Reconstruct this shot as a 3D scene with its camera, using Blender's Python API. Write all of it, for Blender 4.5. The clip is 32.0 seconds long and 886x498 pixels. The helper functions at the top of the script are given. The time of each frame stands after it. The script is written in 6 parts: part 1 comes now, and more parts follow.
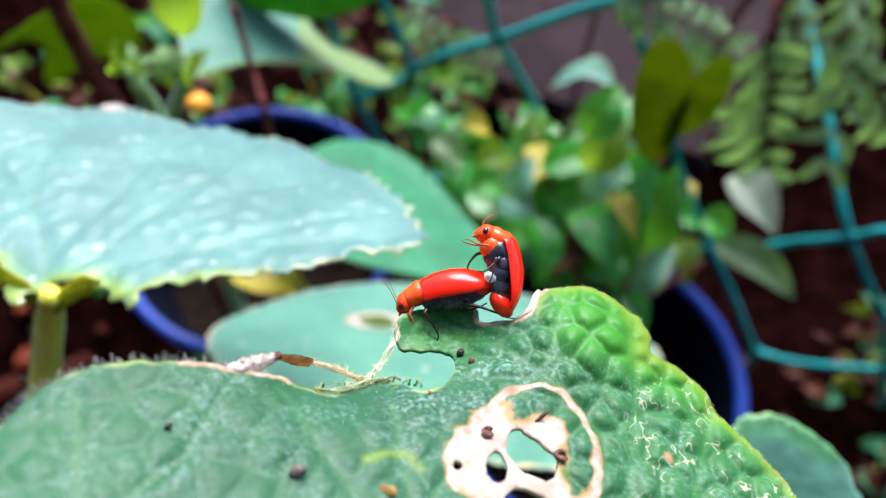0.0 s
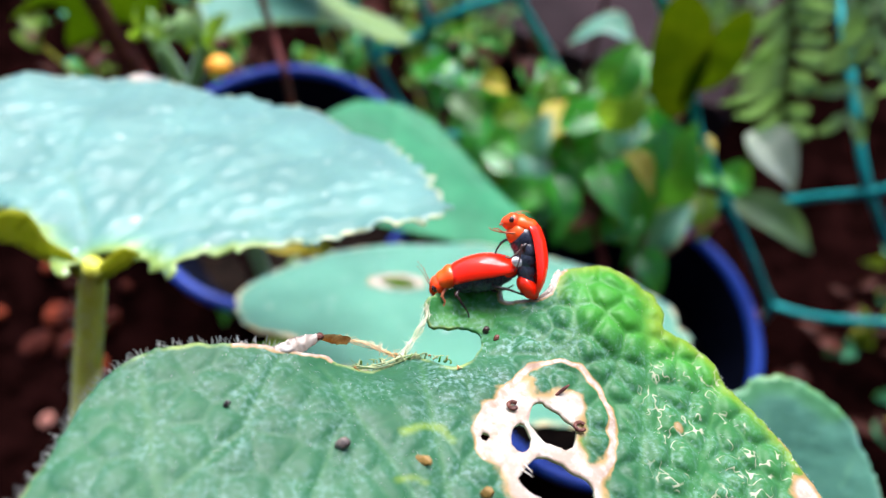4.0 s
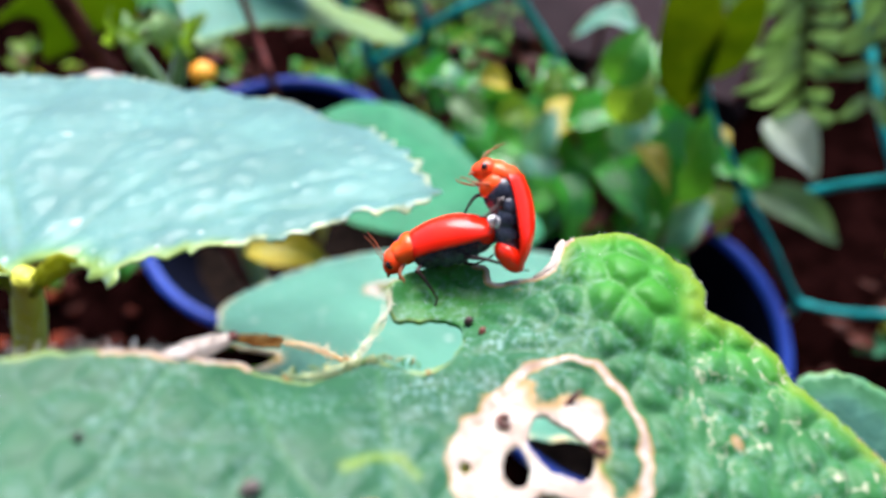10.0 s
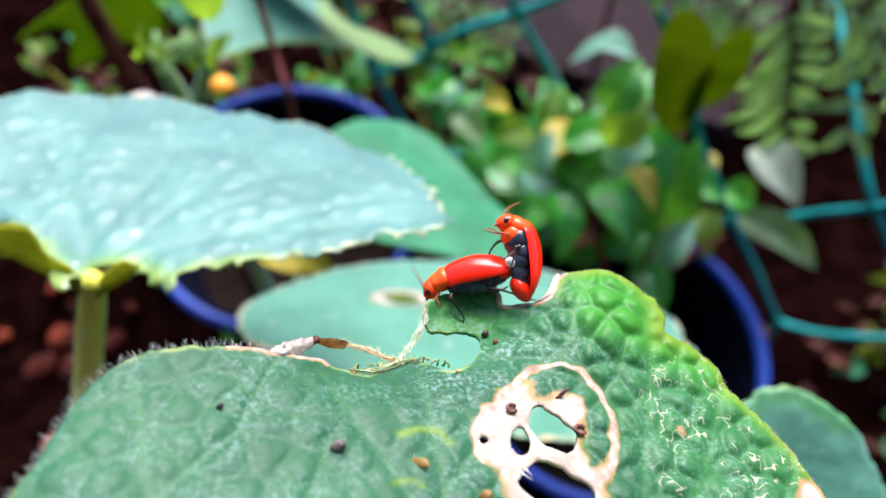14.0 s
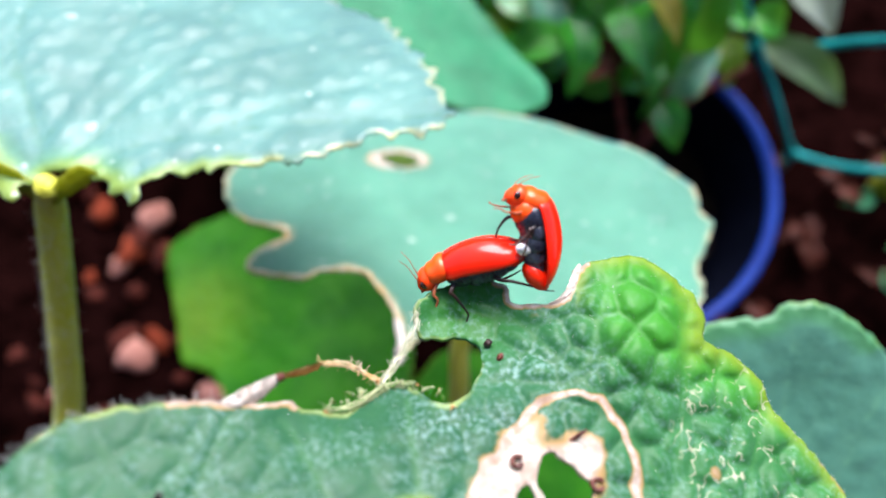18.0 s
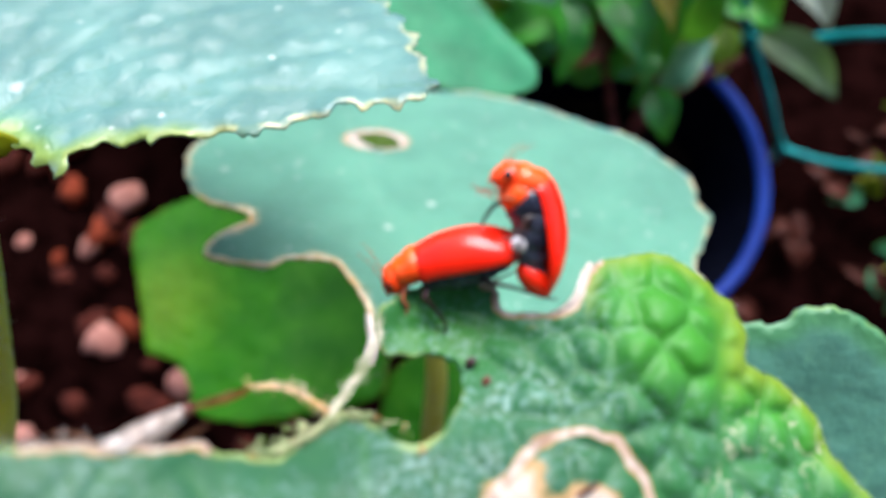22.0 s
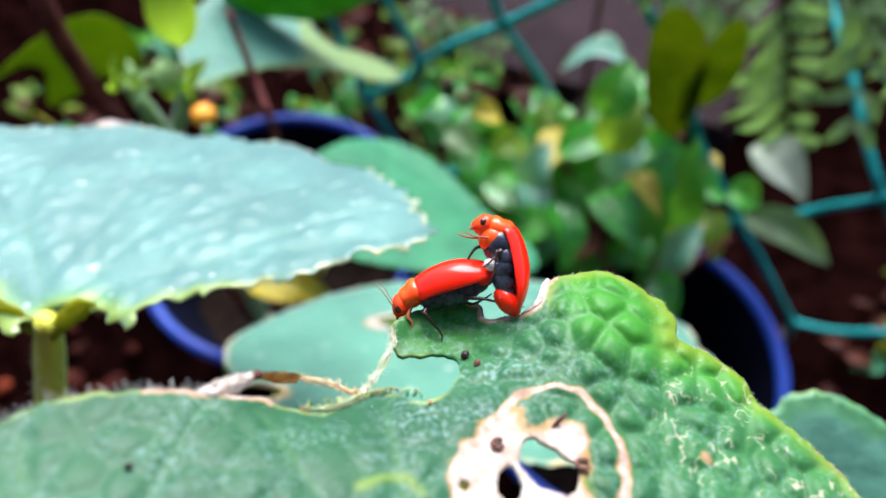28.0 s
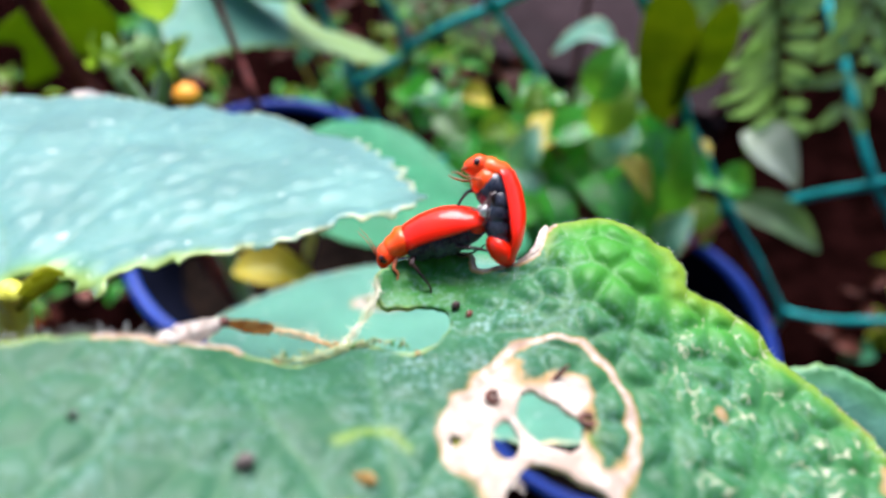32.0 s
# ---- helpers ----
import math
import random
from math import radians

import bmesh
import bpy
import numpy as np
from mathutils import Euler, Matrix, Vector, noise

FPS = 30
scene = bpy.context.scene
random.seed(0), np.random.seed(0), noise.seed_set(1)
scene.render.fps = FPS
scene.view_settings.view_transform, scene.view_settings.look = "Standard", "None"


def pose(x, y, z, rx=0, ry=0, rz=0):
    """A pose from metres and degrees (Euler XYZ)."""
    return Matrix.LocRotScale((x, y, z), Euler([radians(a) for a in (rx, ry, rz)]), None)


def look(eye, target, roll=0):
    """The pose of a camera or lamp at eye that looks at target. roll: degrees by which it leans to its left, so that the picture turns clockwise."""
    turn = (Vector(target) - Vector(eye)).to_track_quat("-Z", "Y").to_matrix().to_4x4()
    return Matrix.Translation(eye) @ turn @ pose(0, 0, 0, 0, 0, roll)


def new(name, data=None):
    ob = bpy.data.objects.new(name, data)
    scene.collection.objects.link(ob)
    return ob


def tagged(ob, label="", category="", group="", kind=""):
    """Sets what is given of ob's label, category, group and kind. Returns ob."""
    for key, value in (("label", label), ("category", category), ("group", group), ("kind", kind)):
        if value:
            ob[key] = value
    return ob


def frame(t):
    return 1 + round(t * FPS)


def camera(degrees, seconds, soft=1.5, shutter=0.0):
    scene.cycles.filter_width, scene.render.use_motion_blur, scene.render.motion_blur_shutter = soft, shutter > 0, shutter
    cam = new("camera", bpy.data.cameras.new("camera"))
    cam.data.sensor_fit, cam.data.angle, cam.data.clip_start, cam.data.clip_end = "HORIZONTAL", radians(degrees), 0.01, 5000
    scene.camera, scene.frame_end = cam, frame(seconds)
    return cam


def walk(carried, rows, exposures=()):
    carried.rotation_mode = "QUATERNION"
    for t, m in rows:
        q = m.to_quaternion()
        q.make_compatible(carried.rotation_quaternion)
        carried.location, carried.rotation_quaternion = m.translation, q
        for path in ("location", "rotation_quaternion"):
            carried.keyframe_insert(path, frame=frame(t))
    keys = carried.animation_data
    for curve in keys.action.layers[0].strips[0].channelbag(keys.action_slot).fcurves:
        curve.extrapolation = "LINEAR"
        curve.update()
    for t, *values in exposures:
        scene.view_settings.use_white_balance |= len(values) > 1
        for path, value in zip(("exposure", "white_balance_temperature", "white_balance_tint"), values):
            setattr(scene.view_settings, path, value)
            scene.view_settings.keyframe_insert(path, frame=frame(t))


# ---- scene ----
# Two mating leaf beetles on a bitten cucumber leaf, close up; pots, netting and seedlings behind.
cam = camera(59.85, 32.0, soft=1.25)
cam.data.dof.use_dof = True
cam.data.dof.focus_distance = 0.053
cam.data.dof.aperture_fstop = 28.0
ROWS = [
    (0.0, -0.00000, 0.00000, 0.44000, 28.00, -0.00, 0.00),
    (0.5, 0.00064, -0.00012, 0.43891, 28.32, 0.26, -0.36),
    (1.0, -0.00014, 0.00129, 0.43778, 28.13, 0.31, -0.31),
    (1.5, -0.00027, 0.00095, 0.43671, 27.82, 0.74, -0.28),
    (2.0, -0.00052, 0.00093, 0.43882, 27.58, 0.71, 0.42),
    (2.5, -0.00025, 0.00065, 0.44326, 27.39, 1.66, -0.59),
    (3.0, 0.00107, -0.00426, 0.44350, 27.91, 0.71, 0.55),
    (3.5, -0.00095, -0.00220, 0.44391, 26.16, 0.85, 0.55),
    (5.5, 0.00296, 0.00493, 0.44498, 22.56, 2.57, -1.90),
    (6.0, 0.00451, 0.00553, 0.44236, 22.01, 2.73, -2.33),
    (6.5, 0.00185, 0.00577, 0.43833, 22.28, 2.71, -1.78),
    (7.0, 0.00039, 0.00546, 0.43536, 23.54, 2.82, -1.16),
    (7.5, 0.00003, 0.00527, 0.43261, 24.05, 3.32, -1.21),
    (8.0, 0.00096, 0.00512, 0.43132, 24.53, 3.04, -1.31),
    (8.5, 0.00308, 0.00338, 0.42966, 25.05, 3.12, -1.51),
    (9.0, 0.00171, 0.00371, 0.42943, 25.15, 2.67, -1.12),
    (9.5, 0.00188, 0.00358, 0.42951, 25.37, 2.95, -1.42),
    (10.0, 0.00164, 0.00377, 0.43022, 25.51, 3.23, -1.58),
    (10.5, 0.00111, 0.00381, 0.43037, 25.66, 2.64, -1.20),
    (11.0, 0.00054, 0.00440, 0.43236, 25.99, 1.78, -0.56),
    (11.5, 0.00067, 0.00272, 0.43488, 25.81, 1.64, -0.50),
    (12.0, 0.00012, 0.00095, 0.43893, 26.28, 1.67, -0.32),
    (12.5, -0.00077, -0.00044, 0.44004, 25.98, 2.18, -0.26),
    (13.0, -0.00058, -0.00104, 0.44149, 26.46, 2.21, -0.51),
    (13.5, -0.00008, -0.00150, 0.44281, 26.59, 1.76, -0.22),
    (14.0, -0.00025, -0.00058, 0.44334, 26.04, 1.72, 0.06),
    (14.5, -0.00111, 0.00296, 0.44335, 22.00, 0.64, 1.10),
    (16.5, 0.00164, 0.01261, 0.43872, 12.55, 1.55, 0.42),
    (17.0, -0.00025, 0.01336, 0.43817, 11.95, 1.15, 0.92),
    (17.5, -0.00140, 0.01347, 0.43634, 11.59, 1.53, 1.06),
    (18.0, -0.00002, 0.01476, 0.43714, 11.52, 1.77, 0.87),
    (18.5, 0.00078, 0.01566, 0.43647, 11.48, 1.60, 0.94),
    (19.0, 0.00255, 0.01538, 0.43389, 11.59, 1.02, 0.81),
    (19.5, 0.00368, 0.01465, 0.43268, 11.57, 0.96, 1.01),
    (20.0, 0.00126, 0.01552, 0.43223, 11.63, 0.79, 1.22),
    (20.5, 0.00088, 0.01626, 0.43179, 11.38, 1.16, 1.64),
    (21.0, -0.00051, 0.01879, 0.42749, 10.43, 0.81, 2.25),
    (21.5, -0.00092, 0.01866, 0.42566, 10.33, 0.37, 2.17),
    (22.0, 0.00006, 0.01700, 0.42664, 10.68, 0.19, 1.91),
    (22.5, 0.00028, 0.01636, 0.42896, 11.28, -0.47, 2.15),
    (23.0, -0.00212, 0.01092, 0.43421, 12.51, -0.46, 2.44),
    (23.5, -0.00401, 0.00530, 0.43984, 20.02, -1.79, 2.48),
    (24.0, -0.00521, 0.00291, 0.44391, 27.13, 0.76, 0.98),
    (24.5, -0.00168, -0.00078, 0.44628, 28.85, 1.62, -0.55),
    (25.0, -0.00269, -0.00182, 0.44666, 28.58, 1.80, -1.45),
    (25.5, -0.00073, -0.00485, 0.44698, 28.86, 2.61, -2.51),
    (27.5, 0.00297, -0.00015, 0.44034, 28.32, 3.99, -3.57),
    (28.0, 0.00196, 0.00229, 0.43518, 27.53, 3.75, -2.98),
    (28.5, 0.00420, 0.00107, 0.43291, 27.26, 4.10, -3.36),
    (29.0, 0.00344, 0.00123, 0.43142, 27.24, 3.51, -3.15),
    (29.5, 0.00221, 0.00160, 0.43104, 27.07, 2.94, -3.07),
    (30.0, 0.00167, 0.00186, 0.43120, 27.10, 2.91, -2.97),
    (30.5, 0.00126, 0.00233, 0.43153, 27.28, 3.56, -3.13),
    (31.0, 0.00181, 0.00130, 0.43080, 27.41, 3.45, -3.22),
    (31.5, 0.00193, 0.00144, 0.43063, 27.18, 3.35, -3.34),
    (32.0, 0.00159, 0.00162, 0.43010, 27.04, 2.99, -3.34),
]
walk(cam, [(t, pose(x, y, z, rx, ry, rz)) for t, x, y, z, rx, ry, rz in ROWS], exposures=[(0.0, 1.15, 6100, 17), (17.0, 1.15, 6100, 17), (19.5, 1.02, 6100, 17), (22.6, 0.96, 6100, 17), (24.6, 1.15, 6100, 17), (32.0, 1.15, 6100, 17)])

# ---- light: bright hazy sky over a shaded corner, sun behind thin cloud ----
world = bpy.data.worlds.new("sky")
scene.world = world
world.use_nodes = True
wn = world.node_tree.nodes
sky = wn.new("ShaderNodeTexSky")
sky.sky_type, sky.sun_disc = "NISHITA", False
sky.sun_elevation, sky.sun_rotation = radians(40.9), radians(7.6)
sky.air_density, sky.dust_density, sky.ozone_density = 1.0, 1.0, 1.6
wn["Background"].inputs["Strength"].default_value = 0.12
world.node_tree.links.new(sky.outputs["Color"], wn["Background"].inputs["Color"])
sun_data = bpy.data.lights.new("sun", "SUN")
sun_data.energy, sun_data.angle, sun_data.color = 4.4, radians(44), (1.0, 0.96, 0.9)
sun = new("sun", sun_data)
sun.matrix_world = look((0.1, 0.75, 0.655), (0, 0, 0))

# ---- materials ----
def nodes(name):
    mat = bpy.data.materials.new(name)
    mat.use_nodes = True
    nt = mat.node_tree
    return mat, nt, nt.nodes["Principled BSDF"]


def add(nt, kind, **values):
    n = nt.nodes.new(kind)
    for k, v in values.items():
        if k in n.inputs:
            n.inputs[k].default_value = v
    return n


def mix(nt, fac, a, b, blend="MIX"):
    n = nt.nodes.new("ShaderNodeMix")
    n.data_type, n.blend_type = "RGBA", blend
    for s, v in ((n.inputs["Factor"], fac), (n.inputs["A"], a), (n.inputs["B"], b)):
        if isinstance(v, (int, float)):
            s.default_value = v
        elif isinstance(v, tuple):
            s.default_value = (*v, 1)
        else:
            nt.links.new(v, s)
    return n.outputs["Result"]


def calc(nt, op, a, b=0.0):
    n = nt.nodes.new("ShaderNodeMath")
    n.operation = op
    n.use_clamp = False
    for s, v in zip(n.inputs, (a, b)):
        if isinstance(v, (int, float)):
            s.default_value = v
        else:
            nt.links.new(v, s)
    return n.outputs[0]


def span(nt, v, lo, hi):
    n = nt.nodes.new("ShaderNodeMapRange")
    n.interpolation_type = "SMOOTHSTEP"
    nt.links.new(v, n.inputs[0])
    n.inputs[1].default_value, n.inputs[2].default_value = lo, hi
    return n.outputs[0]


def grain(nt, scale, detail=3.0, rough=0.55, coords="Object"):
    tc = nt.nodes.new("ShaderNodeTexCoord")
    n = add(nt, "ShaderNodeTexNoise", Scale=scale, Detail=detail, Roughness=rough)
    nt.links.new(tc.outputs[coords], n.inputs["Vector"])
    return n.outputs["Fac"]


def cells(nt, scale, feature="F1", wander=0.0):
    tc = nt.nodes.new("ShaderNodeTexCoord")
    n = add(nt, "ShaderNodeTexVoronoi", Scale=scale)
    n.feature = feature
    where = tc.outputs["Object"]
    if wander:
        wave = add(nt, "ShaderNodeTexNoise", Scale=scale * 0.8, Detail=2.0)
        nt.links.new(where, wave.inputs["Vector"])
        shift = nt.nodes.new("ShaderNodeVectorMath")
        shift.operation = "MULTIPLY_ADD"
        nt.links.new(wave.outputs["Color"], shift.inputs[0])
        shift.inputs[1].default_value = (wander, wander, wander)
        nt.links.new(where, shift.inputs[2])
        where = shift.outputs[0]
    nt.links.new(where, n.inputs["Vector"])
    return n.outputs["Distance"]


def attr(nt, name):
    n = nt.nodes.new("ShaderNodeAttribute")
    n.attribute_name = name
    return n.outputs["Fac"]


def bump(nt, bsdf, height, dist, strength=1.0):
    n = add(nt, "ShaderNodeBump", Strength=strength, Distance=dist)
    nt.links.new(height, n.inputs["Height"])
    nt.links.new(n.outputs["Normal"], bsdf.inputs["Normal"])
    return n


def plain(name, a, b, rough=0.5, scale=80.0, bumpy=0.0, metal=0.0, coat=0.0, spec=0.5, gloss=0.14):
    mat, nt, p = nodes(name)
    g = grain(nt, scale)
    nt.links.new(mix(nt, span(nt, g, 0.3, 0.7), a, b), p.inputs["Base Color"])
    fine = grain(nt, scale * 6)
    nt.links.new(calc(nt, "ADD", calc(nt, "MULTIPLY", fine, 0.25), rough - 0.12), p.inputs["Roughness"])
    p.inputs["Metallic"].default_value = metal
    p.inputs["Coat Weight"].default_value = coat
    p.inputs["Coat Roughness"].default_value = gloss
    p.inputs["Specular IOR Level"].default_value = spec
    if bumpy:
        bump(nt, p, calc(nt, "ADD", g, calc(nt, "MULTIPLY", fine, 0.4)), bumpy)
    return mat


def leaf_skin(name, dark, light, vein, rim, clear=0.35, rough=0.42, fuzz=0.25, scars=False, dull=0.5, rim_w=0.5, quilt=420.0, puffy=0.06, glow=(0.25, 0.5, 0.03), specks=0.0, fresh=(0.13, 0.37, 0.008), gold=(0.24, 0.36, 0.012)):
    """A leaf blade: mottled green, paler veins and margin, thin enough for light to come through."""
    mat, nt, p = nodes(name)
    big, fine = grain(nt, 90.0), grain(nt, 1400.0, 4.0)
    col = mix(nt, span(nt, big, 0.3, 0.7), dark, light)
    col = mix(nt, calc(nt, "MULTIPLY", span(nt, fine, 0.5, 0.75), 0.35), col, vein)
    col = mix(nt, calc(nt, "MULTIPLY", span(nt, attr(nt, "vein"), 0.15, 1.0), 0.6), col, vein)
    edge = calc(nt, "ADD", attr(nt, "edge"), calc(nt, "MULTIPLY", calc(nt, "SUBTRACT", big, 0.5), 1.2))
    col = mix(nt, calc(nt, "MULTIPLY", span(nt, edge, rim_w, 0.05), span(nt, grain(nt, 260.0, 3.0), 0.38, 0.6)), col, rim)
    tint = attr(nt, "young")
    col = mix(nt, calc(nt, "MULTIPLY", tint, 0.8), col, fresh)
    col = mix(nt, calc(nt, "MULTIPLY", span(nt, calc(nt, "ADD", attr(nt, "gilt"), calc(nt, "MULTIPLY", calc(nt, "SUBTRACT", grain(nt, 600.0, 3.0), 0.5), 0.5)), 0.15, 0.9), 0.85), col, gold)
    col = mix(nt, calc(nt, "MULTIPLY", attr(nt, "seam"), 0.15), col, vein)
    rough_out = calc(nt, "ADD", calc(nt, "MULTIPLY", fine, 0.3), rough - 0.15)
    if scars:
        mine = calc(nt, "ABSOLUTE", calc(nt, "SUBTRACT", grain(nt, 1000.0, 1.2), 0.5))
        squiggle = calc(nt, "MULTIPLY", span(nt, mine, 0.03, 0.01), span(nt, grain(nt, 480.0, 3.0), 0.5, 0.58))
        col = mix(nt, calc(nt, "MULTIPLY", calc(nt, "MULTIPLY", squiggle, 0.85), attr(nt, "mined")), col, (0.62, 0.6, 0.4))
        powder = calc(nt, "MULTIPLY", span(nt, grain(nt, 3000.0, 4.0), 0.42, 0.72), span(nt, grain(nt, 330.0, 4.0), 0.3, 0.7))
        col = mix(nt, calc(nt, "MULTIPLY", calc(nt, "MULTIPLY", powder, 0.6), attr(nt, "dust_gloss")), col, (0.4, 0.64, 0.6))
    if specks:
        for scale, lo, hi in ((130.0, 0.15, 0.06), (320.0, 0.16, 0.08)):
            sparse = span(nt, grain(nt, scale * 0.4, 2.0), 0.46, 0.56)
            dots = calc(nt, "MULTIPLY", calc(nt, "MULTIPLY", span(nt, cells(nt, scale, "F1", 0.5 / scale), lo, hi), sparse), specks)
            col = mix(nt, dots, col, (0.78, 0.84, 0.76))
    scar = attr(nt, "scar")
    ragged = span(nt, calc(nt, "ADD", scar, calc(nt, "MULTIPLY", calc(nt, "SUBTRACT", grain(nt, 700.0), 0.5), 0.9)), 0.35, 0.6)
    papery = mix(nt, span(nt, grain(nt, 1100.0, 4.0), 0.35, 0.7), (0.52, 0.37, 0.29), (0.8, 0.7, 0.6))
    papery = mix(nt, calc(nt, "MULTIPLY", span(nt, grain(nt, 500.0, 4.0), 0.56, 0.66), 0.6), papery, (0.4, 0.2, 0.11))
    papery = mix(nt, span(nt, scar, 0.8, 0.5), papery, (0.5, 0.3, 0.11))
    col = mix(nt, ragged, col, papery)
    nt.links.new(col, p.inputs["Base Color"])
    nt.links.new(rough_out, p.inputs["Roughness"])
    p.inputs["Specular IOR Level"].default_value = dull
    nt.links.new(calc(nt, "MULTIPLY", calc(nt, "SUBTRACT", 1.0, calc(nt, "MULTIPLY", tint, 0.8)), fuzz), p.inputs["Sheen Weight"])
    p.inputs["Sheen Roughness"].default_value = 0.45
    p.inputs["Sheen Tint"].default_value = (0.6, 0.9, 1.0, 1)
    height = calc(nt, "MULTIPLY", fine, 0.22)
    flat = calc(nt, "SUBTRACT", 1.0, calc(nt, "MULTIPLY", ragged, 0.75))
    for scale, weight in ((quilt, 1.0), (quilt * 3.1, 0.16)):
        rise = calc(nt, "MINIMUM", calc(nt, "MULTIPLY", cells(nt, scale, "DISTANCE_TO_EDGE", 0.6 / scale), 3.3), 1.0)
        pad = calc(nt, "SUBTRACT", 1.0, calc(nt, "POWER", calc(nt, "SUBTRACT", 1.0, rise), 2.2))
        height = calc(nt, "ADD", height, calc(nt, "MULTIPLY", calc(nt, "MULTIPLY", pad, weight), flat))
    bump(nt, p, height, puffy / quilt, 1.0)
    thin = add(nt, "ShaderNodeBsdfTranslucent")
    nt.links.new(mix(nt, 0.4, col, glow), thin.inputs["Color"])
    blend = add(nt, "ShaderNodeMixShader", Fac=clear)
    out = nt.nodes["Material Output"]
    nt.links.new(p.outputs[0], blend.inputs[1])
    nt.links.new(thin.outputs[0], blend.inputs[2])
    nt.links.new(blend.outputs[0], out.inputs["Surface"])
    return mat


CUCUMBER = leaf_skin("cucumber_leaf", (0.012, 0.1, 0.036), (0.028, 0.155, 0.058), (0.052, 0.19, 0.056), (0.4, 0.5, 0.14), scars=True, quilt=1300.0, puffy=0.011, rough=0.52, fuzz=0.3, rim_w=0.3, clear=0.4, dull=0.45, glow=(0.1, 0.5, 0.03), fresh=(0.06, 0.35, 0.012))
SIDE_BLADE = leaf_skin("smooth_cucumber_leaf", (0.05, 0.2, 0.13), (0.085, 0.29, 0.19), (0.13, 0.36, 0.2), (0.25, 0.42, 0.1), rough=0.5, fuzz=1.0, quilt=900.0, puffy=0.03, rim_w=0.4, fresh=(0.06, 0.3, 0.02), dull=0.8)
PALE_BLADE = leaf_skin("pale_leaf", (0.062, 0.2, 0.165), (0.1, 0.285, 0.238), (0.04, 0.19, 0.105), (0.7, 0.66, 0.3), rough=0.5, fuzz=1.0, rim_w=0.9, quilt=520.0, puffy=0.016, specks=0.5, clear=0.27, dull=1.0)
AQUA_BLADE = leaf_skin("aqua_leaf", (0.05, 0.25, 0.15), (0.09, 0.35, 0.215), (0.14, 0.36, 0.24), (0.85, 0.66, 0.33), rough=0.55, fuzz=1.0, quilt=520.0, puffy=0.025, specks=0.6, rim_w=1.3, clear=0.38, dull=1.0)
DARK_BLADE = leaf_skin("dark_leaf", (0.01, 0.16, 0.065), (0.025, 0.25, 0.105), (0.06, 0.3, 0.13), (0.1, 0.32, 0.08), fuzz=0.12, clear=0.3, dull=0.4, rough=0.55)
GREEN_BLADE = leaf_skin("green_leaf", (0.014, 0.2, 0.01), (0.05, 0.36, 0.02), (0.09, 0.32, 0.03), (0.15, 0.25, 0.03), fuzz=0.05, clear=0.45)
LIME_BLADE = leaf_skin("lime_leaf", (0.12, 0.27, 0.01), (0.22, 0.4, 0.02), (0.22, 0.34, 0.04), (0.25, 0.34, 0.04), fuzz=0.05, clear=0.7, glow=(0.4, 0.6, 0.03))
OLIVE_BLADE = leaf_skin("olive_leaf", (0.04, 0.12, 0.002), (0.13, 0.19, 0.003), (0.18, 0.23, 0.015), (0.18, 0.2, 0.015), fuzz=0.0, clear=0.65, dull=0.1, glow=(0.4, 0.45, 0.01))
GREY_BLADE = leaf_skin("grey_green_leaf", (0.1, 0.2, 0.07), (0.21, 0.34, 0.145), (0.18, 0.28, 0.14), (0.18, 0.25, 0.1), fuzz=0.2, clear=0.45)
ASH_BLADE = leaf_skin("ash_green_leaf", (0.4, 0.48, 0.34), (0.55, 0.62, 0.48), (0.4, 0.48, 0.32), (0.4, 0.44, 0.3), fuzz=0.3, clear=0.4, glow=(0.4, 0.5, 0.3))
BUSH_BLADE = leaf_skin("glossy_leaf", (0.008, 0.19, 0.01), (0.08, 0.5, 0.04), (0.08, 0.36, 0.06), (0.12, 0.36, 0.05), rough=0.26, fuzz=0.0, dull=1.0, clear=0.4, glow=(0.1, 0.5, 0.03))
YELLOW_BLADE = leaf_skin("yellow_leaf", (0.4, 0.3, 0.01), (0.55, 0.44, 0.03), (0.5, 0.5, 0.12), (0.4, 0.3, 0.03), fuzz=0.0)

SWAY_BLADE = leaf_skin("withered_yellow_leaf", (0.6, 0.5, 0.07), (0.75, 0.66, 0.18), (0.7, 0.62, 0.2), (0.7, 0.6, 0.2), fuzz=0.0, clear=0.6, glow=(0.8, 0.7, 0.2), puffy=0.02)
STALK = leaf_skin("green_stalk", (0.66, 0.64, 0.02), (0.82, 0.78, 0.05), (0.8, 0.78, 0.12), (0.75, 0.74, 0.08), clear=0.15, fuzz=0.3)
GILT_BLADE = leaf_skin("yellow_green_leaf_fold", (0.28, 0.34, 0.004), (0.42, 0.45, 0.01), (0.5, 0.52, 0.06), (0.5, 0.5, 0.05), fuzz=0.1, clear=0.6, glow=(0.6, 0.58, 0.01))
TWIG = plain("red_brown_twig", (0.075, 0.017, 0.015), (0.17, 0.042, 0.034), 0.75, 200.0, 0.0006, spec=0.2)
SAP_STEM = leaf_skin("downy_green_stem", (0.18, 0.36, 0.09), (0.3, 0.48, 0.15), (0.24, 0.4, 0.12), (0.2, 0.34, 0.1), clear=0.2, fuzz=0.6)
DRY = plain("dry_leaf_tissue", (0.72, 0.58, 0.48), (0.9, 0.83, 0.75), 0.85, 900.0, 0.00003, spec=0.15)
FIBRE = plain("frayed_leaf_fibre", (0.36, 0.4, 0.2), (0.8, 0.76, 0.56), 0.7, 900.0, 0.00003)
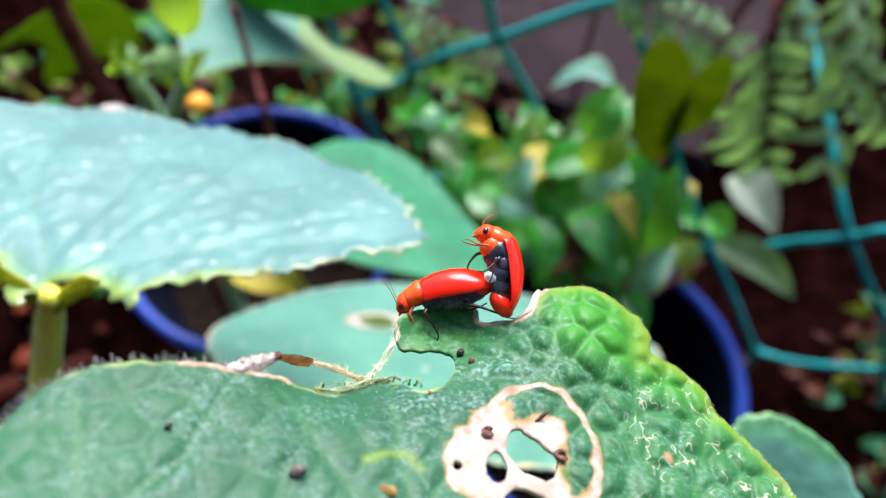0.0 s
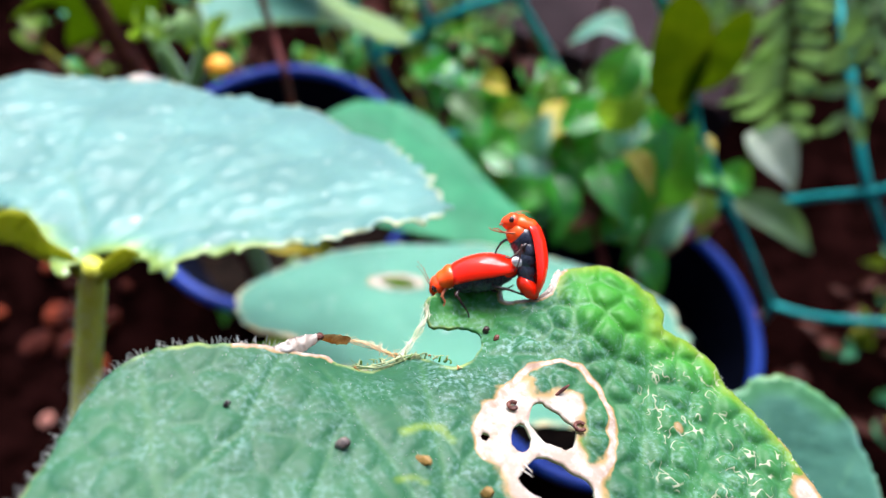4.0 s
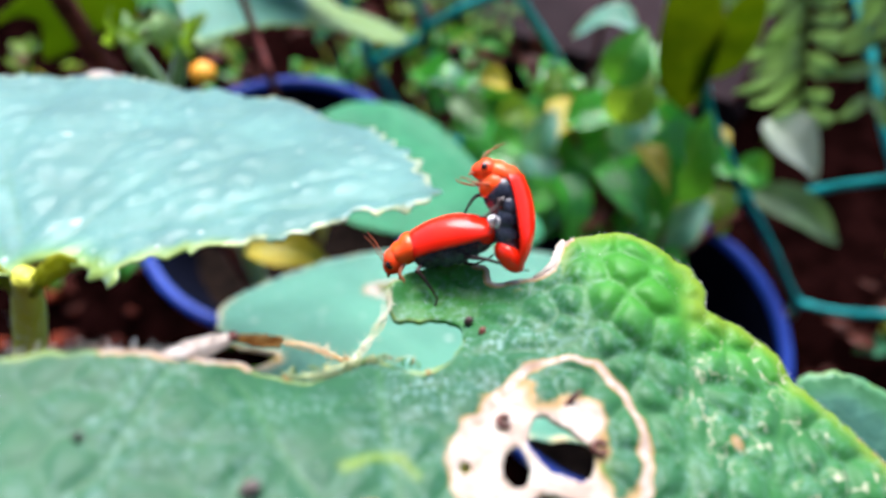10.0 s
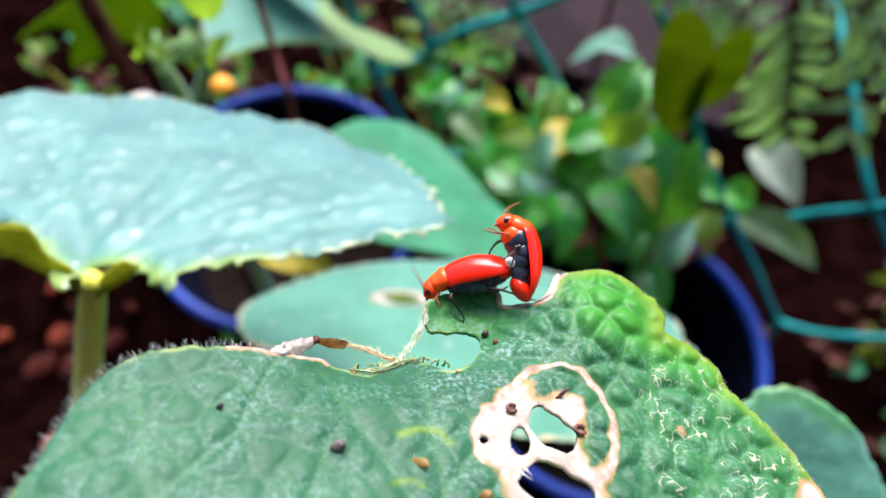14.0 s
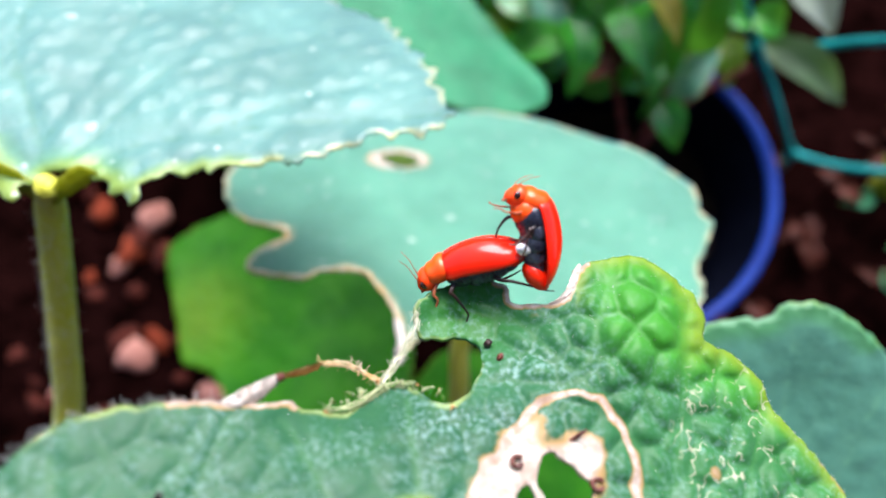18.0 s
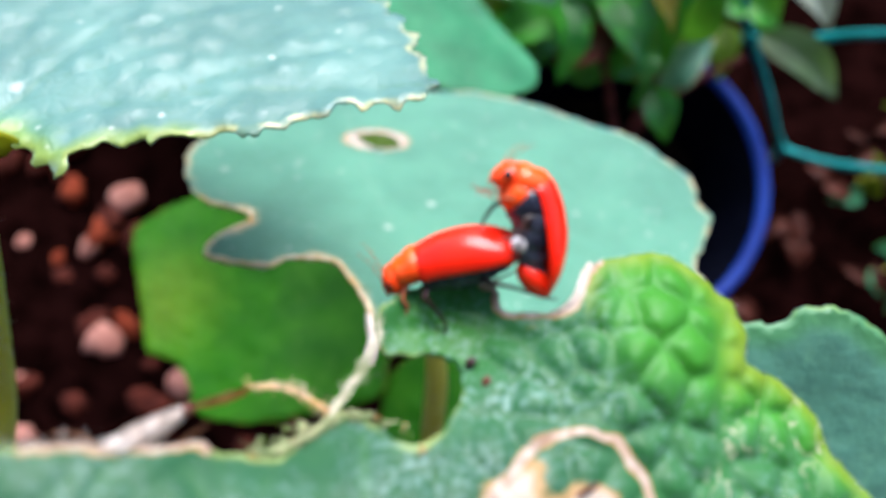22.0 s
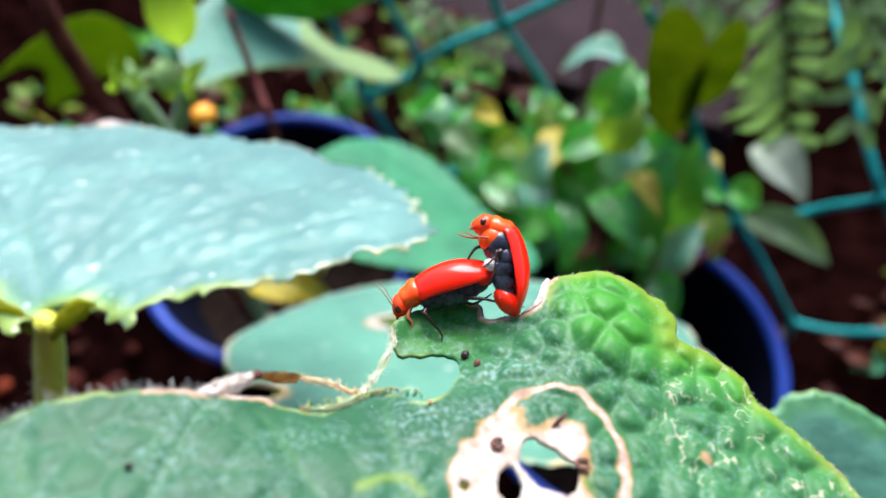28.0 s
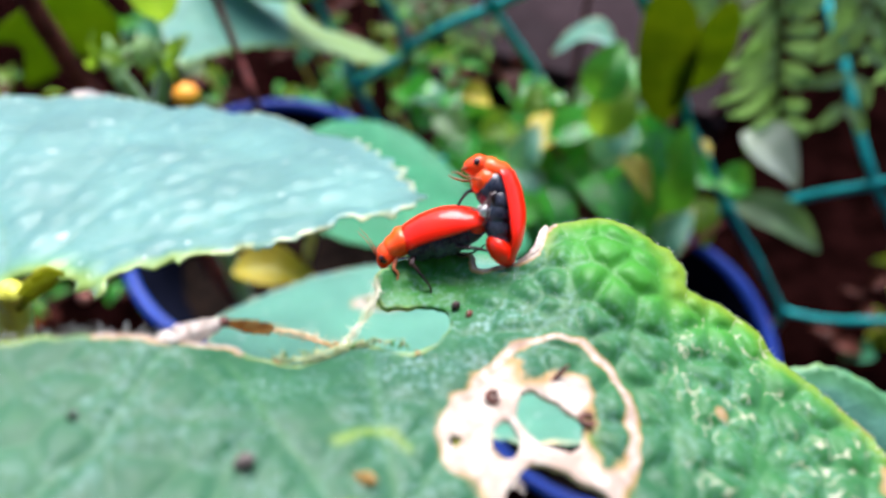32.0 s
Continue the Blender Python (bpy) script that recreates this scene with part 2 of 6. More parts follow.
GREEN_FIBRE = plain("frayed_green_leaf_fibre", (0.1, 0.2, 0.05), (0.42, 0.44, 0.22), 0.7, 900.0, 0.00003)
TAN_DRY = plain("tan_leaf_margin", (0.62, 0.38, 0.13), (0.9, 0.76, 0.52), 0.75, 500.0, 0.00005)
BROWN_DRY = plain("brown_leaf_tissue", (0.3, 0.12, 0.03), (0.55, 0.3, 0.1), 0.7, 900.0, 0.0003)
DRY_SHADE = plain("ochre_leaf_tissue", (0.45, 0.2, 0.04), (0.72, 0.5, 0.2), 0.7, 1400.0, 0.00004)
DROPPING = plain("dark_dropping", (0.012, 0.008, 0.008), (0.05, 0.02, 0.015), 0.35, 1500.0, 0.0002)
RUST = plain("rust_brown_dropping", (0.06, 0.014, 0.009), (0.14, 0.036, 0.018), 0.4, 1500.0, 0.0002)
AMBER = plain("amber_grain", (0.5, 0.12, 0.01), (0.62, 0.2, 0.02), 0.4, 900.0, 0.0002)
GREY_BROWN = plain("grey_brown_dropping", (0.05, 0.035, 0.03), (0.2, 0.16, 0.13), 0.5, 1800.0, 0.0001)
AMBER_DULL = plain("brown_amber_grain", (0.14, 0.08, 0.012), (0.3, 0.17, 0.03), 0.5, 900.0, 0.0002)
HAIR = leaf_skin("leaf_hair", (0.8, 0.85, 0.8), (0.9, 0.92, 0.9), (0.9, 0.9, 0.9), (0.9, 0.9, 0.9), clear=0.85, fuzz=0.0, glow=(0.95, 0.95, 0.9))
SHELL = plain("scarlet_wing_case", (0.96, 0.014, 0.001), (1.0, 0.026, 0.001), 0.5, 250.0, 0.00001, coat=0.8, spec=0.05, gloss=0.2)
ORANGE = plain("orange_red_cuticle", (0.99, 0.05, 0.002), (1.0, 0.11, 0.004), 0.4, 400.0, 0.00004, coat=0.5, spec=0.2)
BELLY = plain("blue_black_belly", (0.012, 0.014, 0.024), (0.055, 0.064, 0.09), 0.28, 700.0, 0.00006)
LIMB = plain("dark_brown_limb", (0.014, 0.007, 0.006), (0.05, 0.02, 0.013), 0.35, 700.0)
LIMB_PALE = plain("orange_limb", (0.34, 0.06, 0.02), (0.5, 0.15, 0.06), 0.35, 700.0)
EYE = plain("dark_eye", (0.02, 0.004, 0.002), (0.05, 0.01, 0.004), 0.15, 500.0, coat=0.5)
PEARL = plain("pale_droplet", (0.85, 0.8, 0.76), (0.97, 0.95, 0.93), 0.25, 500.0, coat=0.6)
POT = plain("blue_plastic", (0.004, 0.025, 0.2), (0.008, 0.045, 0.29), 0.45, 30.0, 0.0003, spec=0.25)
# Near-black blue: the shade inside the pots is put into this colour.
INNER = plain("pot_shade_inner_wall", (0.002, 0.003, 0.008), (0.004, 0.005, 0.012), 0.8, 60.0, 0.001, spec=0.03)
SOIL = plain("dark_potting_soil", (0.006, 0.004, 0.003), (0.022, 0.013, 0.009), 0.95, 150.0, 0.004, spec=0.1)
# Far below real earth: the shade under the plants is in this colour.
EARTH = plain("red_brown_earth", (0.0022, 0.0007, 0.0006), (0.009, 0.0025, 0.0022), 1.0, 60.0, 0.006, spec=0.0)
PEBBLE = plain("pinkish_pebble", (0.3, 0.12, 0.09), (0.46, 0.22, 0.17), 0.9, 90.0, 0.001, spec=0.2)
RED_CHIP = plain("red_brick_chip", (0.03, 0.006, 0.004), (0.1, 0.022, 0.013), 0.85, 90.0, 0.001, spec=0.1)
ORANGE_CHIP = plain("orange_brick_chip", (0.13, 0.02, 0.008), (0.3, 0.06, 0.025), 0.85, 90.0, 0.001, spec=0.1)
NET = plain("green_plastic_netting", (0.0, 0.21, 0.205), (0.005, 0.3, 0.29), 0.55, 60.0, 0.0003, spec=0.2)
# Base colour cut well below concrete so that it holds the slab's shade.
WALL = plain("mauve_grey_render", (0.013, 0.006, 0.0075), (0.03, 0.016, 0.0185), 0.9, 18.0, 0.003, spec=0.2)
PETAL = plain("orange_petal", (0.8, 0.28, 0.01), (0.9, 0.42, 0.02), 0.5, 200.0)
LITTER_BLADE = leaf_skin("dry_red_brown_leaf", (0.03, 0.007, 0.005), (0.085, 0.022, 0.014), (0.1, 0.04, 0.025), (0.1, 0.05, 0.025), fuzz=0.0, clear=0.15, dull=0.1, glow=(0.06, 0.015, 0.008))
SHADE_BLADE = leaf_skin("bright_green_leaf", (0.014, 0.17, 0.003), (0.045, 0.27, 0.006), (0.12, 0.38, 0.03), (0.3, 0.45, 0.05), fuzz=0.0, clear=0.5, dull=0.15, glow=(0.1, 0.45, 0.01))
DRY_RED = leaf_skin("dusky_red_leaf", (0.1, 0.022, 0.022), (0.24, 0.075, 0.07), (0.2, 0.08, 0.07), (0.2, 0.08, 0.05), fuzz=0.2, clear=0.3, dull=0.3, glow=(0.2, 0.05, 0.03))
STRAW = plain("dry_straw", (0.1, 0.035, 0.015), (0.24, 0.1, 0.035), 0.7, 300.0, 0.0003)

# ---- building helpers ----
def part(name, bm, material, parent=None, label="", smooth=True):
    """Links a bmesh as one mesh object, under a thing or a part."""
    me = bpy.data.meshes.new(name)
    bm.to_mesh(me)
    bm.free()
    me.materials.append(material)
    if smooth:
        me.polygons.foreach_set("use_smooth", [True] * len(me.polygons))
    ob = new(name, me)
    if parent:
        ob.parent = parent
    if label:
        tagged(ob, label)
    return ob


def thing(name, label, category, at=(0, 0, 0), group="", kind=""):
    ob = new(name)
    ob.location = at
    ob.empty_display_size = 0.004
    return tagged(ob, label, category, group, kind)


def curve_points(points, steps, closed=False):
    """Catmull-Rom through the points."""
    pts = [Vector(p) for p in points]
    n, out = len(pts), []
    for i in range(n if closed else n - 1):
        a, b, c, d = (pts[(i + k) % n] if closed else pts[min(max(i + k, 0), n - 1)] for k in (-1, 0, 1, 2))
        for j in range(steps):
            t = j / steps
            out.append(0.5 * ((2 * b) + (c - a) * t + (2 * a - 5 * b + 4 * c - d) * t * t + (3 * b - a - 3 * c + d) * t ** 3))
    if not closed:
        out.append(pts[-1])
    return out


def tube(bm, points, radii, sides=8, steps=4, lumpy=0.0):
    """A tapered tube through the points, closed at both ends."""
    path = curve_points(points, steps)
    rad = np.interp(np.linspace(0, 1, len(path)), np.linspace(0, 1, len(radii)), radii)
    side, rings = None, []
    for i, p in enumerate(path):
        d = (path[min(i + 1, len(path) - 1)] - path[max(i - 1, 0)]).normalized()
        side = d.orthogonal().normalized() if side is None else (side - d * side.dot(d)).normalized()
        up = d.cross(side)
        ring = []
        for k in range(sides):
            a = 2 * math.pi * k / sides
            r = rad[i] * (1 + lumpy * noise.noise(p * 700 + Vector((k, 0, 0))))
            ring.append(bm.verts.new(p + (side * math.cos(a) + up * math.sin(a)) * r))
        rings.append(ring)
    for a, b in zip(rings, rings[1:]):
        for k in range(sides):
            bm.faces.new((a[k], a[(k + 1) % sides], b[(k + 1) % sides], b[k]))
    bm.faces.new(rings[0][::-1])
    bm.faces.new(rings[-1])
    return bm


def blob(bm, centre, size, m=None, rings=10, sides=14, shape=None):
    """An egg-like body; shape(u, v) with u from -1 to 1 along x scales its section."""
    m = m or Matrix()
    grid = []
    for i in range(rings + 1):
        th = math.pi * i / rings
        row = []
        for k in range(sides):
            ph = 2 * math.pi * k / sides
            v = Vector((-math.cos(th), math.sin(th) * math.cos(ph), math.sin(th) * math.sin(ph)))
            if shape:
                s = shape(v.x, ph)
                v.y, v.z = v.y * s[0], v.z * s[1] + s[2]
            row.append(bm.verts.new(Vector(centre) + m.to_3x3() @ Vector((v.x * size[0], v.y * size[1], v.z * size[2]))))
            if i in (0, rings):
                break
        grid.append(row)
    for a, b in zip(grid, grid[1:]):
        for k in range(sides):
            q = [a[k % len(a)], a[(k + 1) % len(a)], b[(k + 1) % len(b)], b[k % len(b)]]
            q = list(dict.fromkeys(q))
            bm.faces.new(q[::-1])
    return bm


def within(poly, p):
    """Which of the points p (n x 2) lie within the polygon."""
    x, y = p[:, 0], p[:, 1]
    res = np.zeros(len(p), bool)
    q = np.roll(poly, 1, 0)
    for (x0, y0), (x1, y1) in zip(poly, q):
        cut = (y0 > y) != (y1 > y)
        res ^= cut & (x < (x1 - x0) * (y - y0) / (y1 - y0 + 1e-15) + x0)
    return res


def loop2(points, step, ragged=0.0, teeth=0.0, pitch=3.0, seed=0, straight=False):
    """A closed outline in mm, resampled at the step, with teeth and ragged bites."""
    c = np.array([p[:2] for p in (points if straight else curve_points([(*p, 0) for p in points], 8, True))], float)
    c = np.vstack([c, c[:1]])
    s = np.r_[0, np.cumsum(np.hypot(*np.diff(c, axis=0).T))]
    n = max(int(s[-1] / step), 8)
    u = np.linspace(0, s[-1], n, endpoint=False)
    p = np.c_[np.interp(u, s, c[:, 0]), np.interp(u, s, c[:, 1])]
    d = np.roll(p, -1, 0) - np.roll(p, 1, 0)
    nrm = np.c_[d[:, 1], -d[:, 0]] / (np.hypot(*d.T)[:, None] + 1e-9)
    area = np.sum(p[:, 0] * np.roll(p[:, 1], -1) - np.roll(p[:, 0], -1) * p[:, 1])
    nrm *= np.sign(area)
    off = np.zeros(n)
    if teeth:
        sway = np.array([noise.noise(Vector((q[0] * 0.13, q[1] * 0.13, seed + 3))) for q in p])
        saw = (u / pitch + 0.9 * sway) % 1.0
        off += teeth * (1 + 1.3 * np.roll(sway, n // 5)) * (np.minimum(saw / 0.7, (1 - saw) / 0.3) - 0.5)
    if ragged:
        off += ragged * np.array([noise.noise(Vector((q[0] * 1.1, q[1] * 1.1, seed))) + 0.6 * noise.noise(Vector((q[0] * 3.3, q[1] * 3.3, seed + 9))) for q in p])
    return p + nrm * off[:, None]


def near_line(line, p):
    """Distance of the points p from a polyline (mm)."""
    best = np.full(len(p), 1e9)
    for a, b in zip(line, line[1:]):
        a, b = np.array(a, float), np.array(b, float)
        d = b - a
        t = np.clip(((p - a) @ d) / (d @ d), 0, 1)
        best = np.minimum(best, np.hypot(*(p - a - t[:, None] * d).T))
    return best


def blade(name, material, parent, outline, height, holes=(), step=0.8, veins=(), puff=0.0, cell=3.0, groove=0.25, masks=None,
          thick=0.25, label="", seed=0, curl=0.0, lift=None, coarse=None, even=False):
    """A leaf blade: a triangulated sheet in mm over x and y, with holes, sunken veins and puffed cells between them; the mesh is in metres."""
    from mathutils.geometry import delaunay_2d_cdt
    rng = np.random.RandomState(seed + 5)
    loops = [outline, *holes]
    lo, hi = outline.min(0), outline.max(0)
    gx, gy = np.meshgrid(np.arange(lo[0], hi[0], step), np.arange(lo[1], hi[1], step * 0.87))
    gx[1::2] += step / 2
    g = np.c_[gx.ravel(), gy.ravel()] + rng.uniform(-0.18, 0.18, (gx.size, 2)) * step
    ok = within(outline, g)
    for h in holes:
        ok &= ~within(h, g)
    if coarse:
        ok &= ~coarse(g) | (np.arange(len(g)) % 6 == 0)
    g = g[ok]
    rim = np.vstack(loops)
    far = np.ones(len(g), bool)
    for k in range(0, len(g), 4000):
        d2 = ((g[k:k + 4000, None, :] - rim[None]) ** 2).sum(2).min(1)
        far[k:k + 4000] = d2 > (0.45 * step) ** 2
    pts = np.vstack([rim, g[far]])
    edges, at = [], 0
    for l in loops:
        edges += [(at + i, at + (i + 1) % len(l)) for i in range(len(l))]
        at += len(l)
    vs, _, fs, *_ = delaunay_2d_cdt([Vector(p) for p in pts], edges, [], 0, 1e-5)
    p = np.array([(v.x, v.y) for v in vs])
    tri = np.array([f[:3] for f in fs])
    mid = p[tri].mean(1)
    ok = within(outline, mid)
    for h in holes:
        ok &= ~within(h, mid)
    tri = tri[ok]
    edge = np.empty(len(p))
    for k in range(0, len(p), 4000):
        edge[k:k + 4000] = np.sqrt(((p[k:k + 4000, None, :] - rim[None]) ** 2).sum(2).min(1))
    vein, deep = np.zeros(len(p)), np.zeros(len(p))
    for line, w in veins:
        d = near_line(line, p)
        vein = np.maximum(vein, np.clip(1 - d / w, 0, 1))
        deep = np.maximum(deep, np.exp(-(d / (1.6 * w)) ** 2))
    z = height(p[:, 0], p[:, 1])
    seam = np.zeros(len(p))
    if puff:
        dome = np.empty(len(p))
        for i, q in enumerate(p if not even else ()):
            wob = Vector((q[0] + 0.35 * cell * noise.noise(Vector((q[0] / cell / 1.6, q[1] / cell / 1.6, 3))), q[1] + 0.35 * cell * noise.noise(Vector((q[0] / cell / 1.6, q[1] / cell / 1.6, 8))), 0))
            big = noise.voronoi(wob / cell + Vector((seed, 0, 0)))[0]
            small = noise.voronoi(wob * (2.4 / cell) + Vector((0, seed, 0)))[0]
            gap, pit = math.sqrt((big[1] - big[0]) ** 2 + 0.003) - 0.05, small[1] - small[0]
            dome[i] = 0.3 * math.exp(-(1.75 * big[0]) ** 2) + 0.85 * (1 - max(1 - gap / 0.6, 0) ** 2) + 0.05 * min(pit, 1)
            seam[i] = max(1 - gap / 0.13, 0)
        if even:
            # round pillows of one size, close together
            sx, sy = np.meshgrid(np.arange(lo[0] - cell, hi[0] + cell, cell), np.arange(lo[1] - cell, hi[1] + cell, cell * 0.87))
            sx[1::2] += cell / 2
            core = np.c_[sx.ravel(), sy.ravel()] + rng.uniform(-0.4, 0.4, (sx.size, 2)) * cell
            for k in range(0, len(p), 4000):
                q = p[k:k + 4000]
                d = np.sqrt(np.partition(((q[:, None, :] - core[None]) ** 2).sum(2), 1, axis=1)[:, :2]) / cell
                gap = np.sqrt((d[:, 1] - d[:, 0]) ** 2 + 0.003) - 0.05
                dome[k:k + 4000] = 0.3 * np.exp(-(1.75 * d[:, 0]) ** 2) + 0.85 * (1 - np.maximum(1 - gap / 0.62, 0) ** 2)
                seam[k:k + 4000] = np.maximum(1 - gap / 0.13, 0)
        rise = puff * (lift(p, edge) if lift else 1.0)
        z = z + rise * (dome - 0.7) * np.clip(edge / 1.0, 0.25, 1) * (1 - 0.8 * deep)
    z = z - groove * deep
    if curl:
        z = z + curl * np.exp(-edge / 2.5) * np.sin(p[:, 0] * 0.7 + p[:, 1] * 0.5)
    me = bpy.data.meshes.new(name)
    co = np.c_[p, z] * 0.001
    me.from_pydata(co.tolist(), [], tri.tolist())
    me.update()
    for key, values in (("edge", edge), ("vein", vein), ("seam", seam), *((masks or {}).items())):
        a = me.attributes.new(key, "FLOAT", "POINT")
        a.data.foreach_set("value", np.asarray(values(p, edge) if callable(values) else values, dtype=np.float32))
    me.polygons.foreach_set("use_smooth", [True] * len(me.polygons))
    me.materials.append(material)
    ob = new(name, me)
    ob.parent = parent
    if np.mean(np.cross(p[tri[:, 1]] - p[tri[:, 0]], p[tri[:, 2]] - p[tri[:, 0]])) < 0:
        me.flip_normals()
    sol = ob.modifiers.new("thickness", "SOLIDIFY")
    sol.thickness, sol.offset = thick * 0.001, -1
    if label:
        tagged(ob, label)
    return ob


def bell(x, y, cx, cy, r):
    return np.exp(-((x - cx) ** 2 + (y - cy) ** 2) / (r * r))

# ---- the large leaves ----
def near_height(x, y):
    a, b = x * 0.001, y * 0.001
    z = 0.4004 - 0.3773 * a - 0.4376 * b + 0.3517 * a * a + 3.5709 * a * b + 0.6196 * b * b
    z = z * 1000 + 2.2 * bell(x, y, 10.5, 20.5, 5.0) - 2.8 * bell(x, y, -0.5, 19.5, 4.5) - 4.0 * bell(x, y, -6.5, 17.0, 3.6)
    return z - 0.004 * np.clip(-y - 5, 0, 99) ** 2 - 0.05 * np.clip(-18 - x, 0, 99) ** 2 - 0.02 * np.clip(x - 20, 0, 99) ** 2


NEAR_EDGE = [(-16, -40), (-25, -25), (-25.5, -8), (-22.8, 3), (-21.8, 6.8), (-21.5, 9.8), (-20.2, 12.7), (-17.4, 14.3), (-14, 14.8),
             (-11.6, 14.7), (-9.8, 14.8), (-8.4, 14.4), (-6.6, 14.4), (-5.3, 15.5), (-4.6, 16.0), (-3.7, 16.0), (-1.6, 14.9), (0, 15.4),
             (0.8, 17), (0.6, 18.5), (-0.5, 18.9), (-2, 18.7), (-3.1, 19.1), (-3.3, 20.6), (-2, 21.8), (0.3, 22.6), (2.2, 22.3),
             (2.6, 21.4), (3.6, 21.0), (5.2, 21.0), (6.2, 21.8), (7, 23.4), (9.3, 24.2), (11, 24.3), (12.8, 23.2), (14.4, 21.8),
             (14.9, 20.4), (14.6, 19), (16.6, 18.2), (18.3, 16.6), (18.7, 15), (21.3, 11.9), (23.3, 8.3), (26, 2), (27, -8), (24, -25),
             (14, -40), (2, -32)]
NEAR_HOLES = [[(3.7, 10.9), (4.1, 12.1), (4.7, 12.3), (5.8, 11.6), (6.7, 10.8), (6.7, 9.7), (6.2, 9.1), (5.3, 9.3), (4.4, 9.8)],
              [(2.4, 9.7), (2.7, 10.4), (3.3, 10.7), (3.7, 10.1), (3.7, 9.2), (3.1, 8.8), (2.5, 9.1)],
              [(2.8, 7.1), (3.7, 8.2), (4.9, 8.5), (6.3, 7.6), (7.4, 7.0), (7.5, 6.0), (7.1, 4.9), (7.0, 4.2), (6.1, 3.6), (5.4, 3.9), (4.3, 5.6), (3.3, 6.3)],
              [(0.8, 10.0), (1.1, 9.7), (0.8, 9.4), (0.6, 9.7)]]
# the papery patch round the holes and the ring that runs on from it
PATCH = [(0.4, 8.6), (0.3, 10.9), (1.6, 12.6), (3.2, 14.0), (4.2, 14.2), (4.0, 13.2), (4.3, 12.7), (5.2, 12.8), (5.7, 13.2), (6.6, 13.4), (7.3, 13.0), (7.7, 12.0), (7.2, 10.9), (6.9, 9.5),
         (7.4, 8.5), (8.5, 8.0), (8.0, 6.1), (7.6, 3.4), (5.2, 3.2), (3.6, 4.4), (2.3, 5.8), (1.6, 7.5), (0.9, 8.2)]
RING = [(0.9, 8.2), (0.4, 9.0), (0.2, 10.1), (0.8, 11.4), (2.0, 12.9), (3.6, 14.6), (4.9, 15.4), (6.5, 15.6), (7.7, 15.2), (8.6, 14.1), (9.2, 12.8), (9.5, 11.6), (9.3, 9.8), (8.8, 8.3), (7.9, 7.0)]
NEAR_VEINS = [([(2, -32), (0.5, -10), (-1, 4), (-3.4, 15)], 0.45), ([(2, -32), (6, -12), (10, 4), (13, 16), (13.5, 23)], 0.4),
              ([(2, -32), (-8, -14), (-14, 0), (-19, 12)], 0.4), ([(2, -32), (14, -14), (20, 2), (23, 8)], 0.35),
              ([(-0.6, 2), (-5, 8), (-9.5, 13.8)], 0.3), ([(-1.5, 6), (2, 12), (7, 17.5), (9, 23.5)], 0.3), ([(9, 1), (15, 8), (18.5, 15)], 0.3),
              ([(11.6, 10), (8, 15), (3, 20), (0, 22)], 0.28), ([(-12, -4), (-9, 4), (-8, 9)], 0.25), ([(-16, 5), (-13, 9), (-12, 14)], 0.25)]


def near_scar(p, edge):
    q = p + 0.35 * np.array([(noise.noise(Vector((v[0] * 0.9, v[1] * 0.9, 2))), noise.noise(Vector((v[0] * 0.9, v[1] * 0.9, 7)))) for v in p])
    x, y = q[:, 0], q[:, 1]
    side = near_line([*PATCH, PATCH[0]], q) * np.where(within(np.array(PATCH), q), 1, -1)
    patch = np.clip(0.56 + 0.55 * side, 0, 1)
    ring = np.clip(1.02 - near_line(RING, q) / 0.52, 0, 1)
    rim = np.clip(1.3 - edge / 0.4, 0, 1) * (((y > 20) & (x > 1.5) & (x < 7.6)) | ((x > 21) & (y < 12)) | ((y > 12.5) & (x < -9) & (x > -15)))
    corner = bell(x, y, 22.8, 7.0, 1.5) * 1.2 + bell(x, y, 4.2, 20.6, 1.1) * 0.55 + bell(x, y, 14.3, 11.2, 0.5) * 0.8 + bell(x, y, 14.4, 5.0, 0.6) * 0.8
    return np.clip(np.maximum.reduce([patch, ring, rim * np.where(x > 21, 0.45, 0.9), corner * 0.8]), 0, 1)


def near_lit_green(p, e):
    x, y = p[:, 0], p[:, 1]
    # Brighter green lobe: its back-lit glow is painted into the tint.
    lobe = np.clip((x - 6.5) / 2.5, 0, 1) * np.clip((y + 0.35 * x - 19.5) / 3.5, 0, 1)
    return np.clip(0.3 * np.clip((x + 0.6 * y - 12) / 8, 0, 1) + 0.85 * lobe + 0.6 * np.exp(-e / 1.0) * (x > 12) + 0.8 * bell(x, y, -0.5, 20.5, 3), 0, 1)


def near_gilt(p, e):
    x, y = p[:, 0], p[:, 1]
    marks = np.maximum(np.clip(1.1 - near_line([(-4.1, 9.6), (-2.9, 10.1), (-1.9, 10.0), (-1.2, 9.2)], p) / 0.55, 0, 1), np.clip(0.9 - near_line([(-4.3, 6.6), (-3.4, 6.8), (-2.7, 6.5)], p) / 0.5, 0, 1))
    # Yellow margin stands for light passing through the thin edge.
    margin = np.exp(-e / 0.8) * (x > 6.5) * (y > 3) + 0.3 * bell(x, y, 14.3, 20, 2.0) + 0.25 * bell(x, y, 13.4, 18.0, 1.2)
    return np.clip(np.maximum(0.7 * marks, margin), 0, 1)


def near_dust_gloss(p, e):
    x, y = p[:, 0], p[:, 1]
    # Pale speckle; the small 1.2 bell paints the wet glint by the beetle.
    return np.clip(0.62 + 0.6 * bell(x, y, 1.5, 15.5, 4) - 0.6 * bell(x, y, -0.5, 20.8, 2.5) + 1.2 * bell(x, y, -0.6, 20.2, 0.8) - 0.75 * np.clip((x - 7) / 4, 0, 1) * np.clip((y + 0.35 * x - 20) / 3, 0, 1), 0.08, 1)


